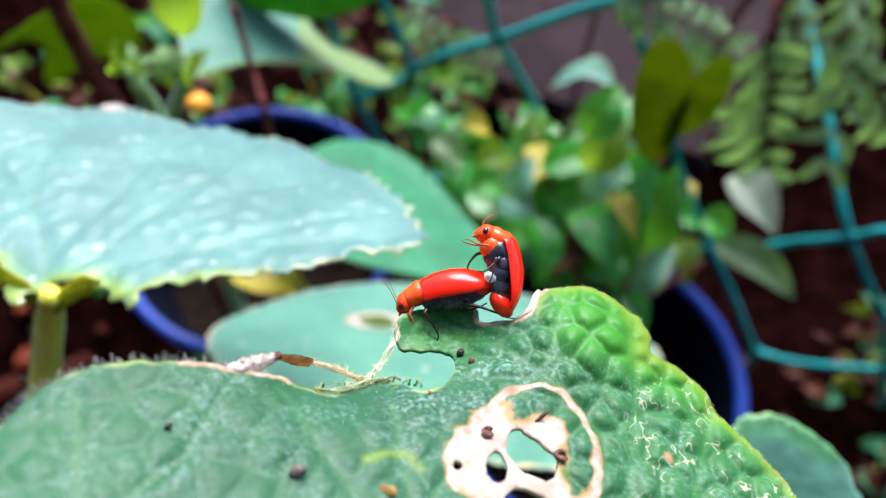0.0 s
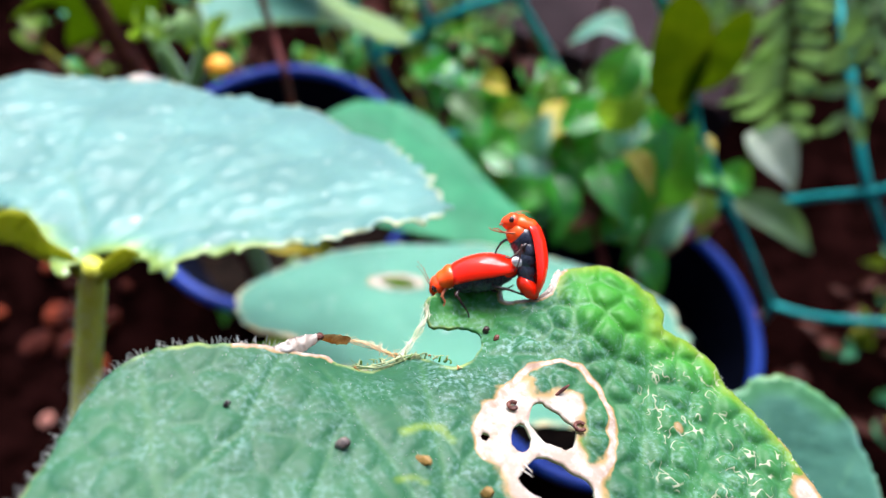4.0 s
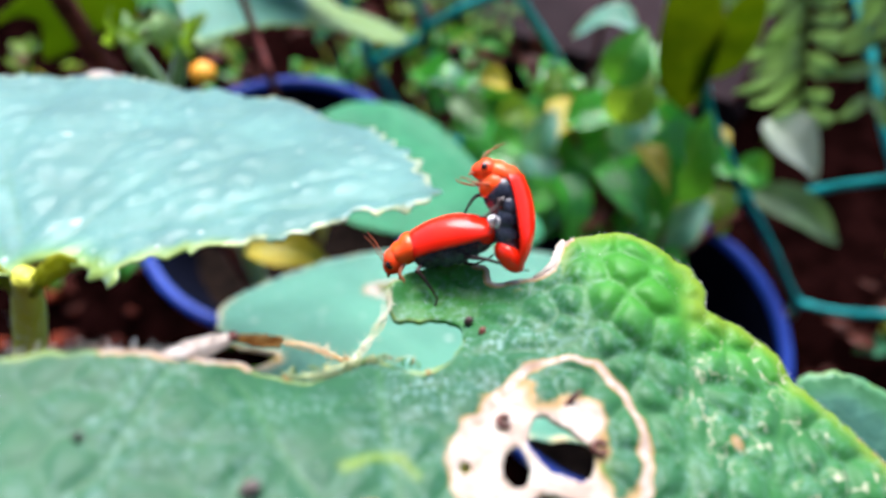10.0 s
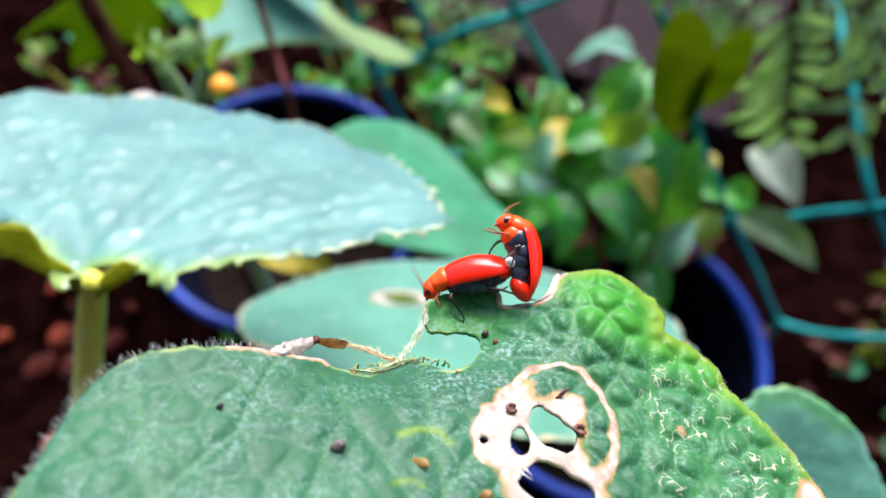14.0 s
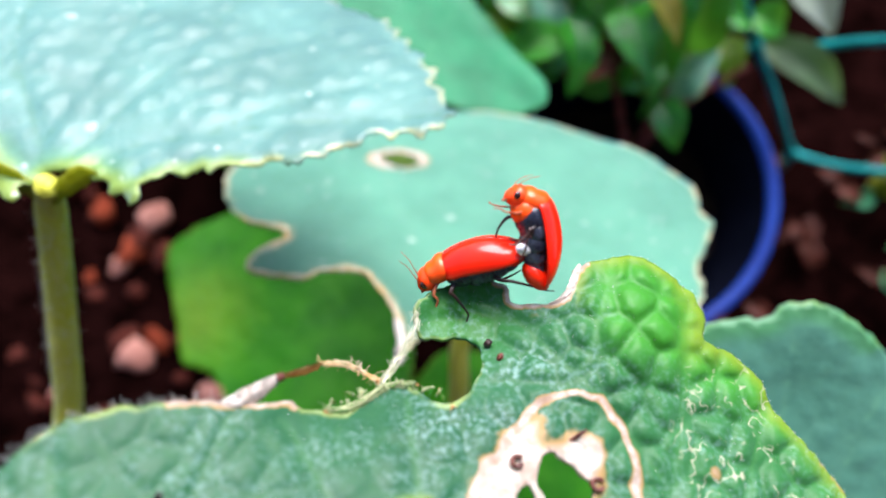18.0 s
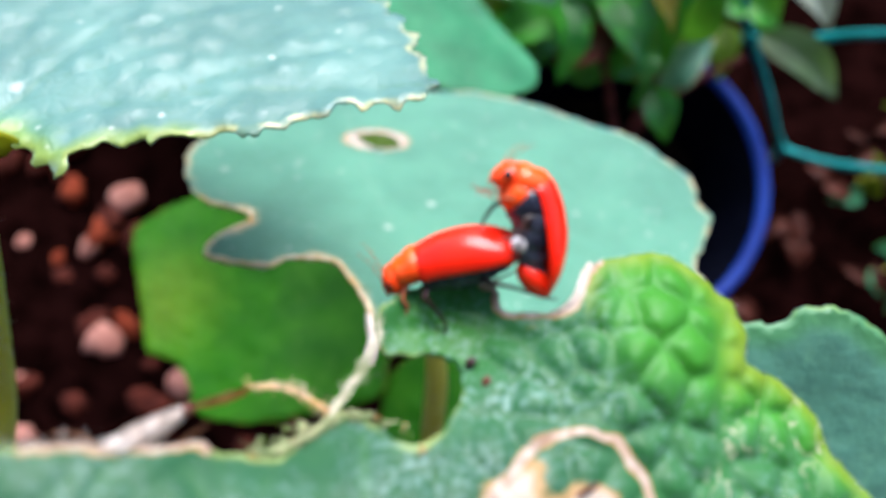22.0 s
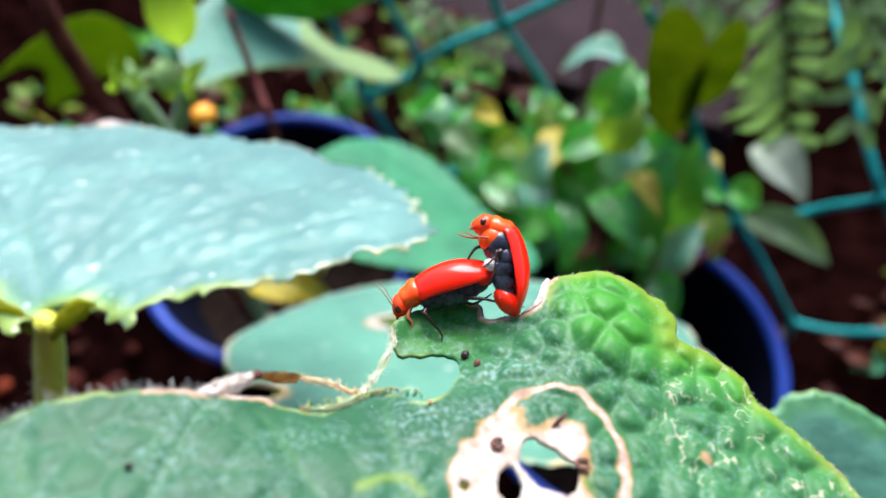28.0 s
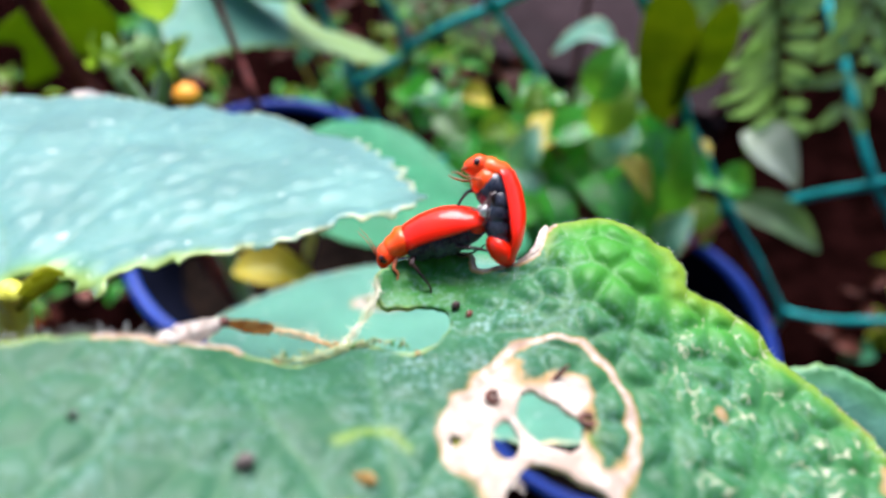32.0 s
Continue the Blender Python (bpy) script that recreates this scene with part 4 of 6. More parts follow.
# grey-green leaf beside the near one
side_leaf = thing("cucumber_leaf", "shaded grey-green cucumber leaf beside the bitten one", "leaf", (0, 0, 0), "cucumber leaves")
blade("blade", SIDE_BLADE, side_leaf, loop2([(24, 20), (29.5, 25), (36.5, 25.8), (38.2, 27.4), (41.2, 27.8), (44, 27), (47, 25.2), (49.8, 22.6), (51.6, 18.6), (54, 10), (55, -4), (48, -16), (34, -18), (26, -6), (22, 8)], 0.7, ragged=0.4, seed=15),
      lambda x, y: 332.3 + 0.0823 * x + 0.2664 * y - 0.9 * np.exp(-((x - 41) / 6) ** 2) * np.cos(y * 0.4) * 0.3, step=0.9,
      veins=[([(34, -17), (38, 4), (40, 27)], 0.5), ([(34, -17), (44, 4), (51, 19)], 0.4), ([(34, -17), (30, 6), (30, 24)], 0.4)], puff=0.3, cell=2.8, seed=9, thick=0.35,
      masks={"scar": lambda p, e: 0 * e, "mined": lambda p, e: 0 * e, "young": lambda p, e: np.clip(1.2 - e / 2.5, 0, 0.6) * (p[:, 1] > 22)})
bm = bmesh.new()
tube(bm, [(0.034, -0.016, 0.3302), (0.034, -0.03, 0.31), (0.028, -0.04, 0.2), (0.02, -0.04, 0.02)], [0.0013, 0.0018, 0.0024, 0.003], 10, 5)
part("petiole", bm, STALK, side_leaf)

# ---- the beetles ----
def basis(origin, head, back):
    """A pose with x towards the head and z out of the back."""
    x = Vector(head).normalized()
    y = Vector(back).cross(x).normalized()
    z = x.cross(y)
    m = Matrix((x, y, z)).transposed().to_4x4()
    m.translation = origin
    return m


def mm(p):
    return Vector(p) * 0.001


def wing_case(parent, side, length=5.5, front=2.9, width=1.5, tall=1.48, droop=0.0, label=""):
    bm = bmesh.new()
    n, k = 22, 12
    outer, inner = [], []
    for i in range(n + 1):
        s = i / n
        w = width * (0.74 + 0.26 * math.sin(min(s / 0.62, 1) * math.pi / 2)) * math.sqrt(max(1 - max((s - 0.62) / 0.385, 0) ** 2.3, 0.0)) * min(1, 0.55 + s * 6)
        h = tall * (0.8 + 0.2 * math.sin(min(s / 0.5, 1) * math.pi / 2)) * (1 - 0.75 * max((s - 0.45) / 0.55, 0) ** 2) * min(1, 0.75 + s * 4)
        x = front - s * length
        lift = -droop * s * s - 0.15 * (1 - min(s * 4, 1))
        for rows, inset in ((outer, 0.0), (inner, 0.07)):
            rows.append([bm.verts.new(mm((x, side * max((w - inset) * math.sin(a) + 0.012, 0.012), lift + (h - inset) * (math.cos(a) * 0.95 + 0.05) - 0.1)))
                         for a in (math.radians(98) * j / k for j in range(k + 1))])
    for rows, flip in ((outer, side < 0), (inner, side > 0)):
        for a, b in zip(rows, rows[1:]):
            for j in range(k):
                q = (a[j], a[j + 1], b[j + 1], b[j])
                bm.faces.new(q if not flip else q[::-1])
    for j in (0, k):
        for i in range(n):
            q = (outer[i][j], outer[i + 1][j], inner[i + 1][j], inner[i][j])
            bm.faces.new(q)
    for i in (0, n):
        for j in range(k):
            bm.faces.new((outer[i][j], outer[i][j + 1], inner[i][j + 1], inner[i][j]))
    bmesh.ops.recalc_face_normals(bm, faces=bm.faces)
    return part("wing_case", bm, SHELL, parent, label or "glossy scarlet wing case")


def limb(parent, name, pts, thick, mat=None, label=""):
    bm = bmesh.new()
    tube(bm, [mm(p) for p in pts], [t * 0.00068 for t in thick], 7, 4)
    return part(name, bm, mat or LIMB, parent, label)


def beetle(label, m, head_at, head_tilt, neck_at, neck_tilt, belly_z, belly_r, tail, legs, feelers, droop=0.3, size=1.0, tall=1.48, skull_size=1.0, breast=False):
    b_feelers = []
    b = thing("beetle", label, "beetle", (0, 0, 0), "mating beetles")
    b.matrix_world = m @ Matrix.Diagonal((size, size, size, 1))
    for s in (1, -1):
        wing_case(b, s, droop=droop, tall=tall)
    # abdomen in overlapping rings
    bm = bmesh.new()
    blob(bm, mm((1.7, 0, -0.45)), (0.0012, 0.0012, 0.001), None, 10, 16)
    part("thorax", bm, BELLY, b, "blue-black thorax underside")
    if breast:
        bm = bmesh.new()
        blob(bm, mm((2.25, 0, -0.78)), (0.00085, 0.00098, 0.0009), pose(0, 0, 0, 0, 35, 0), 12, 18, lambda u, p: (1 - 0.12 * u, 1 - 0.1 * u, 0))
        part("breast", bm, ORANGE, b, "orange-red breast")
    for i in range(5):
        bm = bmesh.new()
        x = 0.9 - i * 0.66
        r = 1.12 - 0.05 * i - 0.035 * i * i
        blob(bm, mm((x, 0, -0.45 + (belly_z + 0.45) * (i / 4) ** 0.6)), (0.00066 if i < 4 else 0.00075, 0.0011 * r, 0.00092 * belly_r * r * (0.8 + 0.05 * i if breast else 1)), pose(0, 0, 0, 0, 4 * i, 0), 12, 20, (lambda u, p: (min((1 - u * u + 1e-6) ** -0.33, 1.5),) * 2 + (0,)) if i < 4 else None)
        part("abdomen_segment", bm, BELLY, b)
    bm = bmesh.new()
    blob(bm, mm(tail), (0.00105, 0.0009, 0.00062), pose(0, 0, 0, 0, 30, 0), 8, 14)
    part("tail_plate", bm, SHELL, b, "orange-red tail plate")
    bm = bmesh.new()
    blob(bm, mm(neck_at), (0.00088, 0.00105, 0.00088), pose(0, 0, 0, 0, neck_tilt, 0), 14, 24, lambda u, p: (min((1 - u * u + 1e-6) ** -0.28, 2.2) * (1 - 0.12 * u), min((1 - u * u + 1e-6) ** -0.3, 2.4) * (1 - 0.1 * abs(math.cos(p)) - 0.14 * u), -0.14 * math.exp(-(u / 0.3) ** 2) * max(math.sin(p), 0)))
    part("pronotum", bm, ORANGE, b, "smooth orange-red neck shield")
    head = thing("head", "", "", mm(head_at))
    head.rotation_euler = (0, radians(head_tilt), 0)
    bm = bmesh.new()
    blob(bm, (0, 0, 0), (0.00085, 0.00084, 0.00074), None, 12, 16, lambda u, p: (1.05 - 0.25 * max(u, 0), 1.0 - 0.3 * max(u, 0), -0.12 * u - 0.08 * math.exp(-((u - 0.35) / 0.2) ** 2)))
    skull = part("head", bm, ORANGE, b, "orange head")
    skull.matrix_basis = head.matrix_basis
    bpy.data.objects.remove(head)
    skull.location, skull.rotation_euler, skull.scale = mm(head_at), (0, radians(head_tilt), 0), (skull_size,) * 3
    for s in (1, -1):
        bm = bmesh.new()
        blob(bm, mm((0.14, s * 0.68, 0.08)), (0.00029, 0.0002, 0.00031), None, 8, 10)
        part("eye", bm, EYE, skull, "dark round eye")
        bm = bmesh.new()
        tube(bm, [mm((0.6, s * 0.2, -0.15)), mm((0.85, s * 0.16, -0.25)), mm((0.95, s * 0.08, -0.3))], [0.00016, 0.0001, 0.00005], 6, 3)
        part("jaw", bm, LIMB_PALE, skull, "yellowish orange mouthpart")
        bm = bmesh.new()
        root = mm((feelers[0][0], s * feelers[0][1], feelers[0][2]))
        tube(bm, [mm((p[0], s * p[1], p[2])) - root for p in feelers], [0.000045, 0.000028, 0.000025, 0.000016], 6, 4)
        feeler = part("antenna", bm, LIMB_PALE, skull, "thin brown antenna")
        feeler.location = root
        b_feelers.append(feeler)
    for pts, thick, mat in legs:
        limb(b, "leg", pts, thick, mat)
    return b, b_feelers


LOWER_POSE = basis((0.001, 0.02367, 0.39054), (-0.944, -0.261, -0.202), (-0.304, 0.743, 0.596))
UPPER_POSE = basis((0.00462, 0.02415, 0.39125), (-0.279, 0.876, 0.394), (0.88, 0.4, -0.15))
lower, lower_feelers = beetle("red beetle with black belly feeding on the leaf edge", LOWER_POSE, (3.98, 0, -0.36), 34, (3.1, 0, 0.06), 20, -0.75, 1.15, (-1.75, 0, -0.35), [
    ([(3.3, 0.6, -0.5), (3.75, 0.95, -1.0), (3.65, 1.0, -1.5), (4.2, 1.05, -2.2), (4.6, 1.1, -2.3)], [0.16, 0.17, 0.1, 0.08, 0.06], LIMB_PALE),
    ([(3.3, -0.6, -0.5), (3.9, -0.9, -1.1), (4.3, -0.9, -1.9), (4.7, -0.9, -2.0)], [0.16, 0.15, 0.08, 0.05], LIMB_PALE),
    ([(2.2, 0.6, -0.7), (2.65, 1.15, -1.1), (2.55, 1.2, -1.35), (2.15, 1.25, -2.6), (2.2, 1.25, -3.1), (2.6, 1.35, -3.55)], [0.18, 0.24, 0.17, 0.1, 0.08, 0.06], LIMB),
    ([(1.9, -0.6, -0.7), (2.3, -1.2, -1.2), (2.0, -1.3, -2.2), (2.3, -1.3, -2.8)], [0.18, 0.2, 0.1, 0.06], LIMB),
    ([(0.2, 0.6, -0.9), (-0.5, 1.1, -1.25), (-1.2, 1.2, -1.55), (-2.3, 1.2, -2.3), (-2.9, 1.2, -2.75), (-3.4, 1.3, -2.9)], [0.18, 0.22, 0.15, 0.1, 0.07, 0.05], LIMB),
    ([(0.5, -0.2, -1.1), (0.1, -0.3, -1.7), (-0.4, -0.3, -2.0), (-1.2, -0.4, -1.95), (-1.7, -0.4, -1.8)], [0.16, 0.18, 0.12, 0.09, 0.06], LIMB)],
    [(0.3, 0.3, 0.5), (0.1, 0.42, 1.0), (-0.15, 0.5, 1.6), (-0.25, 0.6, 2.3)])
bm = bmesh.new()
blob(bm, mm((-2.35, 1.15, 0.35)), (0.0004, 0.00028, 0.00042), None, 8, 10, lambda u, p: (1 + 0.3 * math.sin(3 * p), 1, 0.2 * u))
blob(bm, mm((-2.7, 1.1, 0.1)), (0.00025, 0.0002, 0.0004), None, 8, 10, lambda u, p: (1 + 0.3 * math.sin(2 * p), 1, 0.2 * u))
part("tail_gloss", bm, PEARL, lower, "pale shining tail tip")

upper, upper_feelers = beetle("red beetle with black belly mounted upright on its mate", UPPER_POSE, (3.15, 0, -1.15), 80, (2.65, 0, -0.3), 50, -0.72, 0.92, (-1.75, 0, -0.7), [
    ([(2.3, 0.5, -0.9), (2.3, 0.8, -1.5), (2.5, 0.85, -2.2), (2.75, 0.8, -2.5), (2.85, 0.8, -2.9)], [0.1, 0.1, 0.07, 0.055, 0.04], LIMB_PALE),
    ([(2.4, -0.5, -0.9), (2.5, -0.8, -1.6), (2.75, -0.8, -2.3), (3.0, -0.8, -2.6)], [0.1, 0.09, 0.06, 0.04], LIMB_PALE),
    ([(1.6, 0.6, -0.7), (1.35, 1.0, -0.75), (0.9, 1.05, -1.4), (0.6, 1.0, -2.0), (0.7, 0.95, -2.4)], [0.17, 0.2, 0.12, 0.09, 0.06], LIMB),
    ([(1.7, -0.4, -0.9), (1.9, -0.7, -1.6), (1.3, -0.8, -2.3), (0.8, -0.8, -2.5)], [0.16, 0.16, 0.1, 0.06], LIMB),
    ([(0.4, 0.7, -0.8), (1.3, 1.1, -1.0), (1.0, 1.15, -1.2), (0.2, 1.1, -1.5), (-0.4, 1.0, -1.9)], [0.17, 0.2, 0.12, 0.08, 0.05], LIMB),
    ([(0.0, -0.5, -1.0), (0.5, -0.9, -1.6), (-0.4, -0.9, -2.0)], [0.16, 0.15, 0.07], LIMB)],
    [(0.1, 0.3, 0.5), (0.05, 0.42, 0.95), (-0.3, 0.55, 1.5), (-0.8, 0.65, 1.9)], droop=0.5, size=1.04, tall=1.35, skull_size=0.88, breast=True)

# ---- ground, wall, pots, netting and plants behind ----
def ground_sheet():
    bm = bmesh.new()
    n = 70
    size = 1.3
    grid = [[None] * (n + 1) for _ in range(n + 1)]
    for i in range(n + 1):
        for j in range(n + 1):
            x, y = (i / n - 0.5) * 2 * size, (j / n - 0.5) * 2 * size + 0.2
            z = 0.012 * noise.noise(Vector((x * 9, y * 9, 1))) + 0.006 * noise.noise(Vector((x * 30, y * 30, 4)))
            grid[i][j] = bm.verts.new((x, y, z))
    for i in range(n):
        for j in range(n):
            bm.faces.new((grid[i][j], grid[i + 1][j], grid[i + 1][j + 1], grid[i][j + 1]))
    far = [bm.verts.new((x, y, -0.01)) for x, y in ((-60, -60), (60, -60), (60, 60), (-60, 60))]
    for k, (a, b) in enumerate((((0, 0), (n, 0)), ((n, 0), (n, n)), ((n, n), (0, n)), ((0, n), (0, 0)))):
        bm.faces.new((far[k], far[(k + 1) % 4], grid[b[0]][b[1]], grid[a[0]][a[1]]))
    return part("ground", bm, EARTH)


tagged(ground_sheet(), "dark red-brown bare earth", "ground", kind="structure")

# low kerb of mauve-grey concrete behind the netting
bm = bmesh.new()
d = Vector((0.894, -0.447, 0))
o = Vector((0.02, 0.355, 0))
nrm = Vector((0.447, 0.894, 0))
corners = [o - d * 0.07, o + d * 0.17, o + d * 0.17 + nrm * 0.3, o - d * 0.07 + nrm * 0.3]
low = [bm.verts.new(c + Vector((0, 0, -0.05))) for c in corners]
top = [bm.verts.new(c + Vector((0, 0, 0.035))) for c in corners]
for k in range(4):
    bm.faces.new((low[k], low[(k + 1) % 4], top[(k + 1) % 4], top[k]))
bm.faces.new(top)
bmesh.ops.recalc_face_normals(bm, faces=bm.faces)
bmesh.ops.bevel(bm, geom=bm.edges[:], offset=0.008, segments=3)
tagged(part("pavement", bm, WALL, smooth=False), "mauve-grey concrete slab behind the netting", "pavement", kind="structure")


# unseen plain wall added behind the viewer to cut the sky's fill light
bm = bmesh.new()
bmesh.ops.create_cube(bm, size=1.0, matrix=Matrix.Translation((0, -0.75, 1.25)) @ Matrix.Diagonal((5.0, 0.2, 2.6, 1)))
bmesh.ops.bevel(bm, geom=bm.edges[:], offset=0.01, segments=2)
tagged(part("sky_blocker_south", bm, WALL, smooth=False), "unseen plain wall added to hold back sky light", "wall", kind="structure")


def pot(label, at, rim_z, r, tall=0.105):
    """A blue plastic pot with a rolled rim, filled with dark soil."""
    p = thing("plant_pot", label, "plant pot", (at[0], at[1], 0), "blue plant pots")
    bm = bmesh.new()
    prof = [(r * 0.70, rim_z - tall), (r * 0.92, rim_z - 0.012), (r * 0.93, rim_z - 0.011), (r * 1.0, rim_z - 0.011), (r * 1.02, rim_z - 0.006), (r * 1.02, rim_z - 0.001), (r, rim_z), (r * 0.955, rim_z),
            (r * 0.94, rim_z - 0.003)]
    rings = [[bm.verts.new((a * math.cos(2 * math.pi * k / 64), a * math.sin(2 * math.pi * k / 64), z)) for k in range(64)] for a, z in prof]
    for a, b in zip(rings, rings[1:]):
        for k in range(64):
            bm.faces.new((a[k], a[(k + 1) % 64], b[(k + 1) % 64], b[k]))
    bm.faces.new(rings[0][::-1])
    part("pot_wall", bm, POT, p)
    # inside face, darkened by its own material in place of depth shade
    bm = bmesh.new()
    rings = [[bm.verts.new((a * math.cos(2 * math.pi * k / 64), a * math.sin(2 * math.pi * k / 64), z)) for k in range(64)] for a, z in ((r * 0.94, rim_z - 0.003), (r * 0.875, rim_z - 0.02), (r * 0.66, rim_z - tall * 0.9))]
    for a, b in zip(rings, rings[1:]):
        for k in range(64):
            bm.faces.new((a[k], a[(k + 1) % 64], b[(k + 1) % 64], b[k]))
    part("inner_wall", bm, INNER, p, "inner wall with the pot's shade in its colour")
    bm = bmesh.new()
    c = bm.verts.new((0, 0, rim_z - 0.04))
    prev = [c] * 40
    for i in range(1, 9):
        ring = []
        for k in range(40):
            a, rr = 2 * math.pi * k / 40, r * 0.82 * i / 8
            q = Vector((rr * math.cos(a), rr * math.sin(a), 0))
            ring.append(bm.verts.new((q.x, q.y, rim_z - 0.045 + 0.006 * noise.noise(q * 90 + Vector((at[0] * 99, 0, 0))))))
        for k in range(40):
            f = [prev[k], ring[k], ring[(k + 1) % 40], prev[(k + 1) % 40]]
            bm.faces.new(list(dict.fromkeys(f)))
        prev = ring
    part("soil", bm, SOIL, p, "near-black potting soil")
    return p


pot("blue plastic plant pot with a rolled rim", (-0.0885, 0.186), 0.12, 0.0675)
pot("blue plastic plant pot holding a leafy seedling", (0.0645, 0.107), 0.12, 0.0657)

# netting of knotted green plastic strands
net = thing("garden_netting", "sagging green plastic garden netting with wide meshes", "netting", (0, 0, 0))
NET_LINES = [[(4, 238, 276), (12, 234, 242), (18, 231, 216), (23, 228, 198), (43, 218, 163), (56, 212, 128), (66, 206, 90)], [(-15, 247, 157), (4, 237, 180), (23, 228, 198), (55, 212, 232), (80, 200, 250)],
             [(-42, 259, 262), (-33, 255, 226), (-26, 252, 195), (-15, 247, 157), (-30, 255, 135), (-45, 262, 118)], [(38, 221, 300), (50, 215, 272), (62, 209, 245), (78, 201, 214), (96, 192, 178), (103, 189, 159), (118, 181, 132), (129, 175, 111)],
             [(129, 175, 112), (142, 169, 122), (156, 162, 142), (170, 155, 159), (180, 151, 172), (205, 139, 190)], [(162, 273, 189), (163, 244, 184), (162, 217, 182), (163, 197, 178), (164, 176, 171), (170, 155, 159), (190, 145, 130), (204, 138, 112)],
             [(129, 175, 111), (148, 166, 80), (168, 156, 44), (176, 152, 30), (178, 151, 5)], [(176, 152, 32), (196, 142, 40), (223, 128, 69), (250, 115, 90)], [(204, 138, 112), (223, 128, 69), (238, 121, 30)],
             [(-60, 270, 210), (-45, 262, 118), (-20, 250, 70), (66, 206, 90), (90, 194, 60), (129, 175, 111)]]
for line in NET_LINES:
    bm = bmesh.new()
    tube(bm, [mm(p) for p in line], [0.0019, 0.0021, 0.0019, 0.002], 8, 6, 0.1)
    part("strand", bm, NET, net)
for p in ((23, 228, 198), (-15, 247, 157), (170, 155, 159), (129, 175, 111), (176, 152, 31), (223, 128, 69), (204, 138, 112), (66, 206, 90), (-45, 262, 118)):
    bm = bmesh.new()
    blob(bm, mm(p), (0.0036, 0.0026, 0.0036), None, 8, 10)
    part("knot", bm, NET, net)


def small_leaf(name, base, tip, width, up, mat, parent=None, fold=0.25, bend=0.15, lobes=0.0, shape=0.5, rows=12, label="", wavy=0.06):
    """A pointed leaf from base to tip (mm) with a folded midrib and an arched blade."""
    base, tip, up = mm(base), mm(tip), Vector(up).normalized()
    along = tip - base
    length = along.length
    along.normalize()
    side = along.cross(up).normalized()
    up = side.cross(along)
    bm = bmesh.new()
    edge = bm.verts.layers.float.new("edge")
    vein = bm.verts.layers.float.new("vein")
    young = bm.verts.layers.float.new("young")
    cols = 4
    grid = []
    ph = base.x * 900 + base.y * 700
    for i in range(rows + 1):
        t = i / rows
        w = width * 0.0005 * max(math.sin(math.pi * t ** (shape + 0.25)) ** 0.8 if 0 < t < 1 else 0.0, 0.02)
        row = []
        for j in range(-cols, cols + 1):
            k = j / cols
            back = lobes * length * abs(k) ** 1.5 * max(0.35 - t, 0)
            wave = wavy * width * 0.001 * math.sin(t * 9 + ph + (2 if j > 0 else 0)) * abs(k) ** 2
            p = base + along * (t * length - back) + side * (k * w) + up * (abs(k) * w * fold * 2 + bend * length * math.sin(math.pi * t) - bend * 1.2 * length * t * t + wave)
            v = bm.verts.new(p)
            v[edge], v[vein], v[young] = (1 - abs(k)) * w * 1000 + 0.2, 1.0 if j == 0 else (0.5 if (i % 3 == 0) else 0.0), 0.0
            row.append(v)
        grid.append(row)
    for a, b in zip(grid, grid[1:]):
        for j in range(2 * cols):
            bm.faces.new((a[j], a[j + 1], b[j + 1], b[j]))
    ob = part(name, bm, mat, parent, label)
    return ob


def stem(parent, pts, radii, mat=STALK, name="stem", label=""):
    bm = bmesh.new()
    tube(bm, [mm(p) for p in pts], radii, 8, 5, 0.1)
    return part(name, bm, mat, parent, label)


# seedling in the blue pot, with glossy crowded leaves
seedling = thing("seedling", "bushy potted seedling with crowded glossy green leaves", "plant", (0, 0, 0))
rng = random.Random(11)
stem(seedling, [(66, 110, 76), (70, 120, 110), (78, 140, 140), (84, 160, 165)], [0.0025, 0.002, 0.0016, 0.001], TWIG, label="red-brown stem")
stem(seedling, [(70, 120, 110), (60, 140, 140), (48, 160, 170), (40, 170, 185)], [0.002, 0.0015, 0.001], TWIG)
stem(seedling, [(70, 122, 112), (90, 140, 130), (112, 150, 145)], [0.002, 0.0015, 0.001], TWIG)
for i in range(105):
    u, v = rng.uniform(0, 1), rng.uniform(0, 1)
    b = Vector((-8 + 92 * u, 150 + 62 * v, 128 + 46 * v - 10 * abs(u - 0.45)))
    if i > 78:
        b = Vector((18 + 60 * u, 132 + 38 * v, 158 + 24 * v))
    b = b + Vector((rng.gauss(0, 5), rng.gauss(0, 6), rng.gauss(0, 9)))
    if (b.x - 64) ** 2 + (b.y - 107) ** 2 < 60 ** 2 and b.z < 140:
        continue
    a = rng.uniform(0, 6.28)
    ln = rng.uniform(15, 30)
    t = b + Vector((math.cos(a), math.sin(a), rng.uniform(-0.35, 0.25))) * ln
    # The pale AQUA_BLADE leaves paint white-blue highlights into the bush.
    mat = rng.choice([BUSH_BLADE] * 7 + [GREEN_BLADE] * 6 + [AQUA_BLADE, AQUA_BLADE, LIME_BLADE, LIME_BLADE, OLIVE_BLADE, YELLOW_BLADE, LITTER_BLADE])
    small_leaf("leaf", b, t, ln * rng.uniform(0.55, 0.8), (rng.gauss(0, 0.3), 0.35 + rng.gauss(0, 0.35), 1), mat, seedling, rows=8)
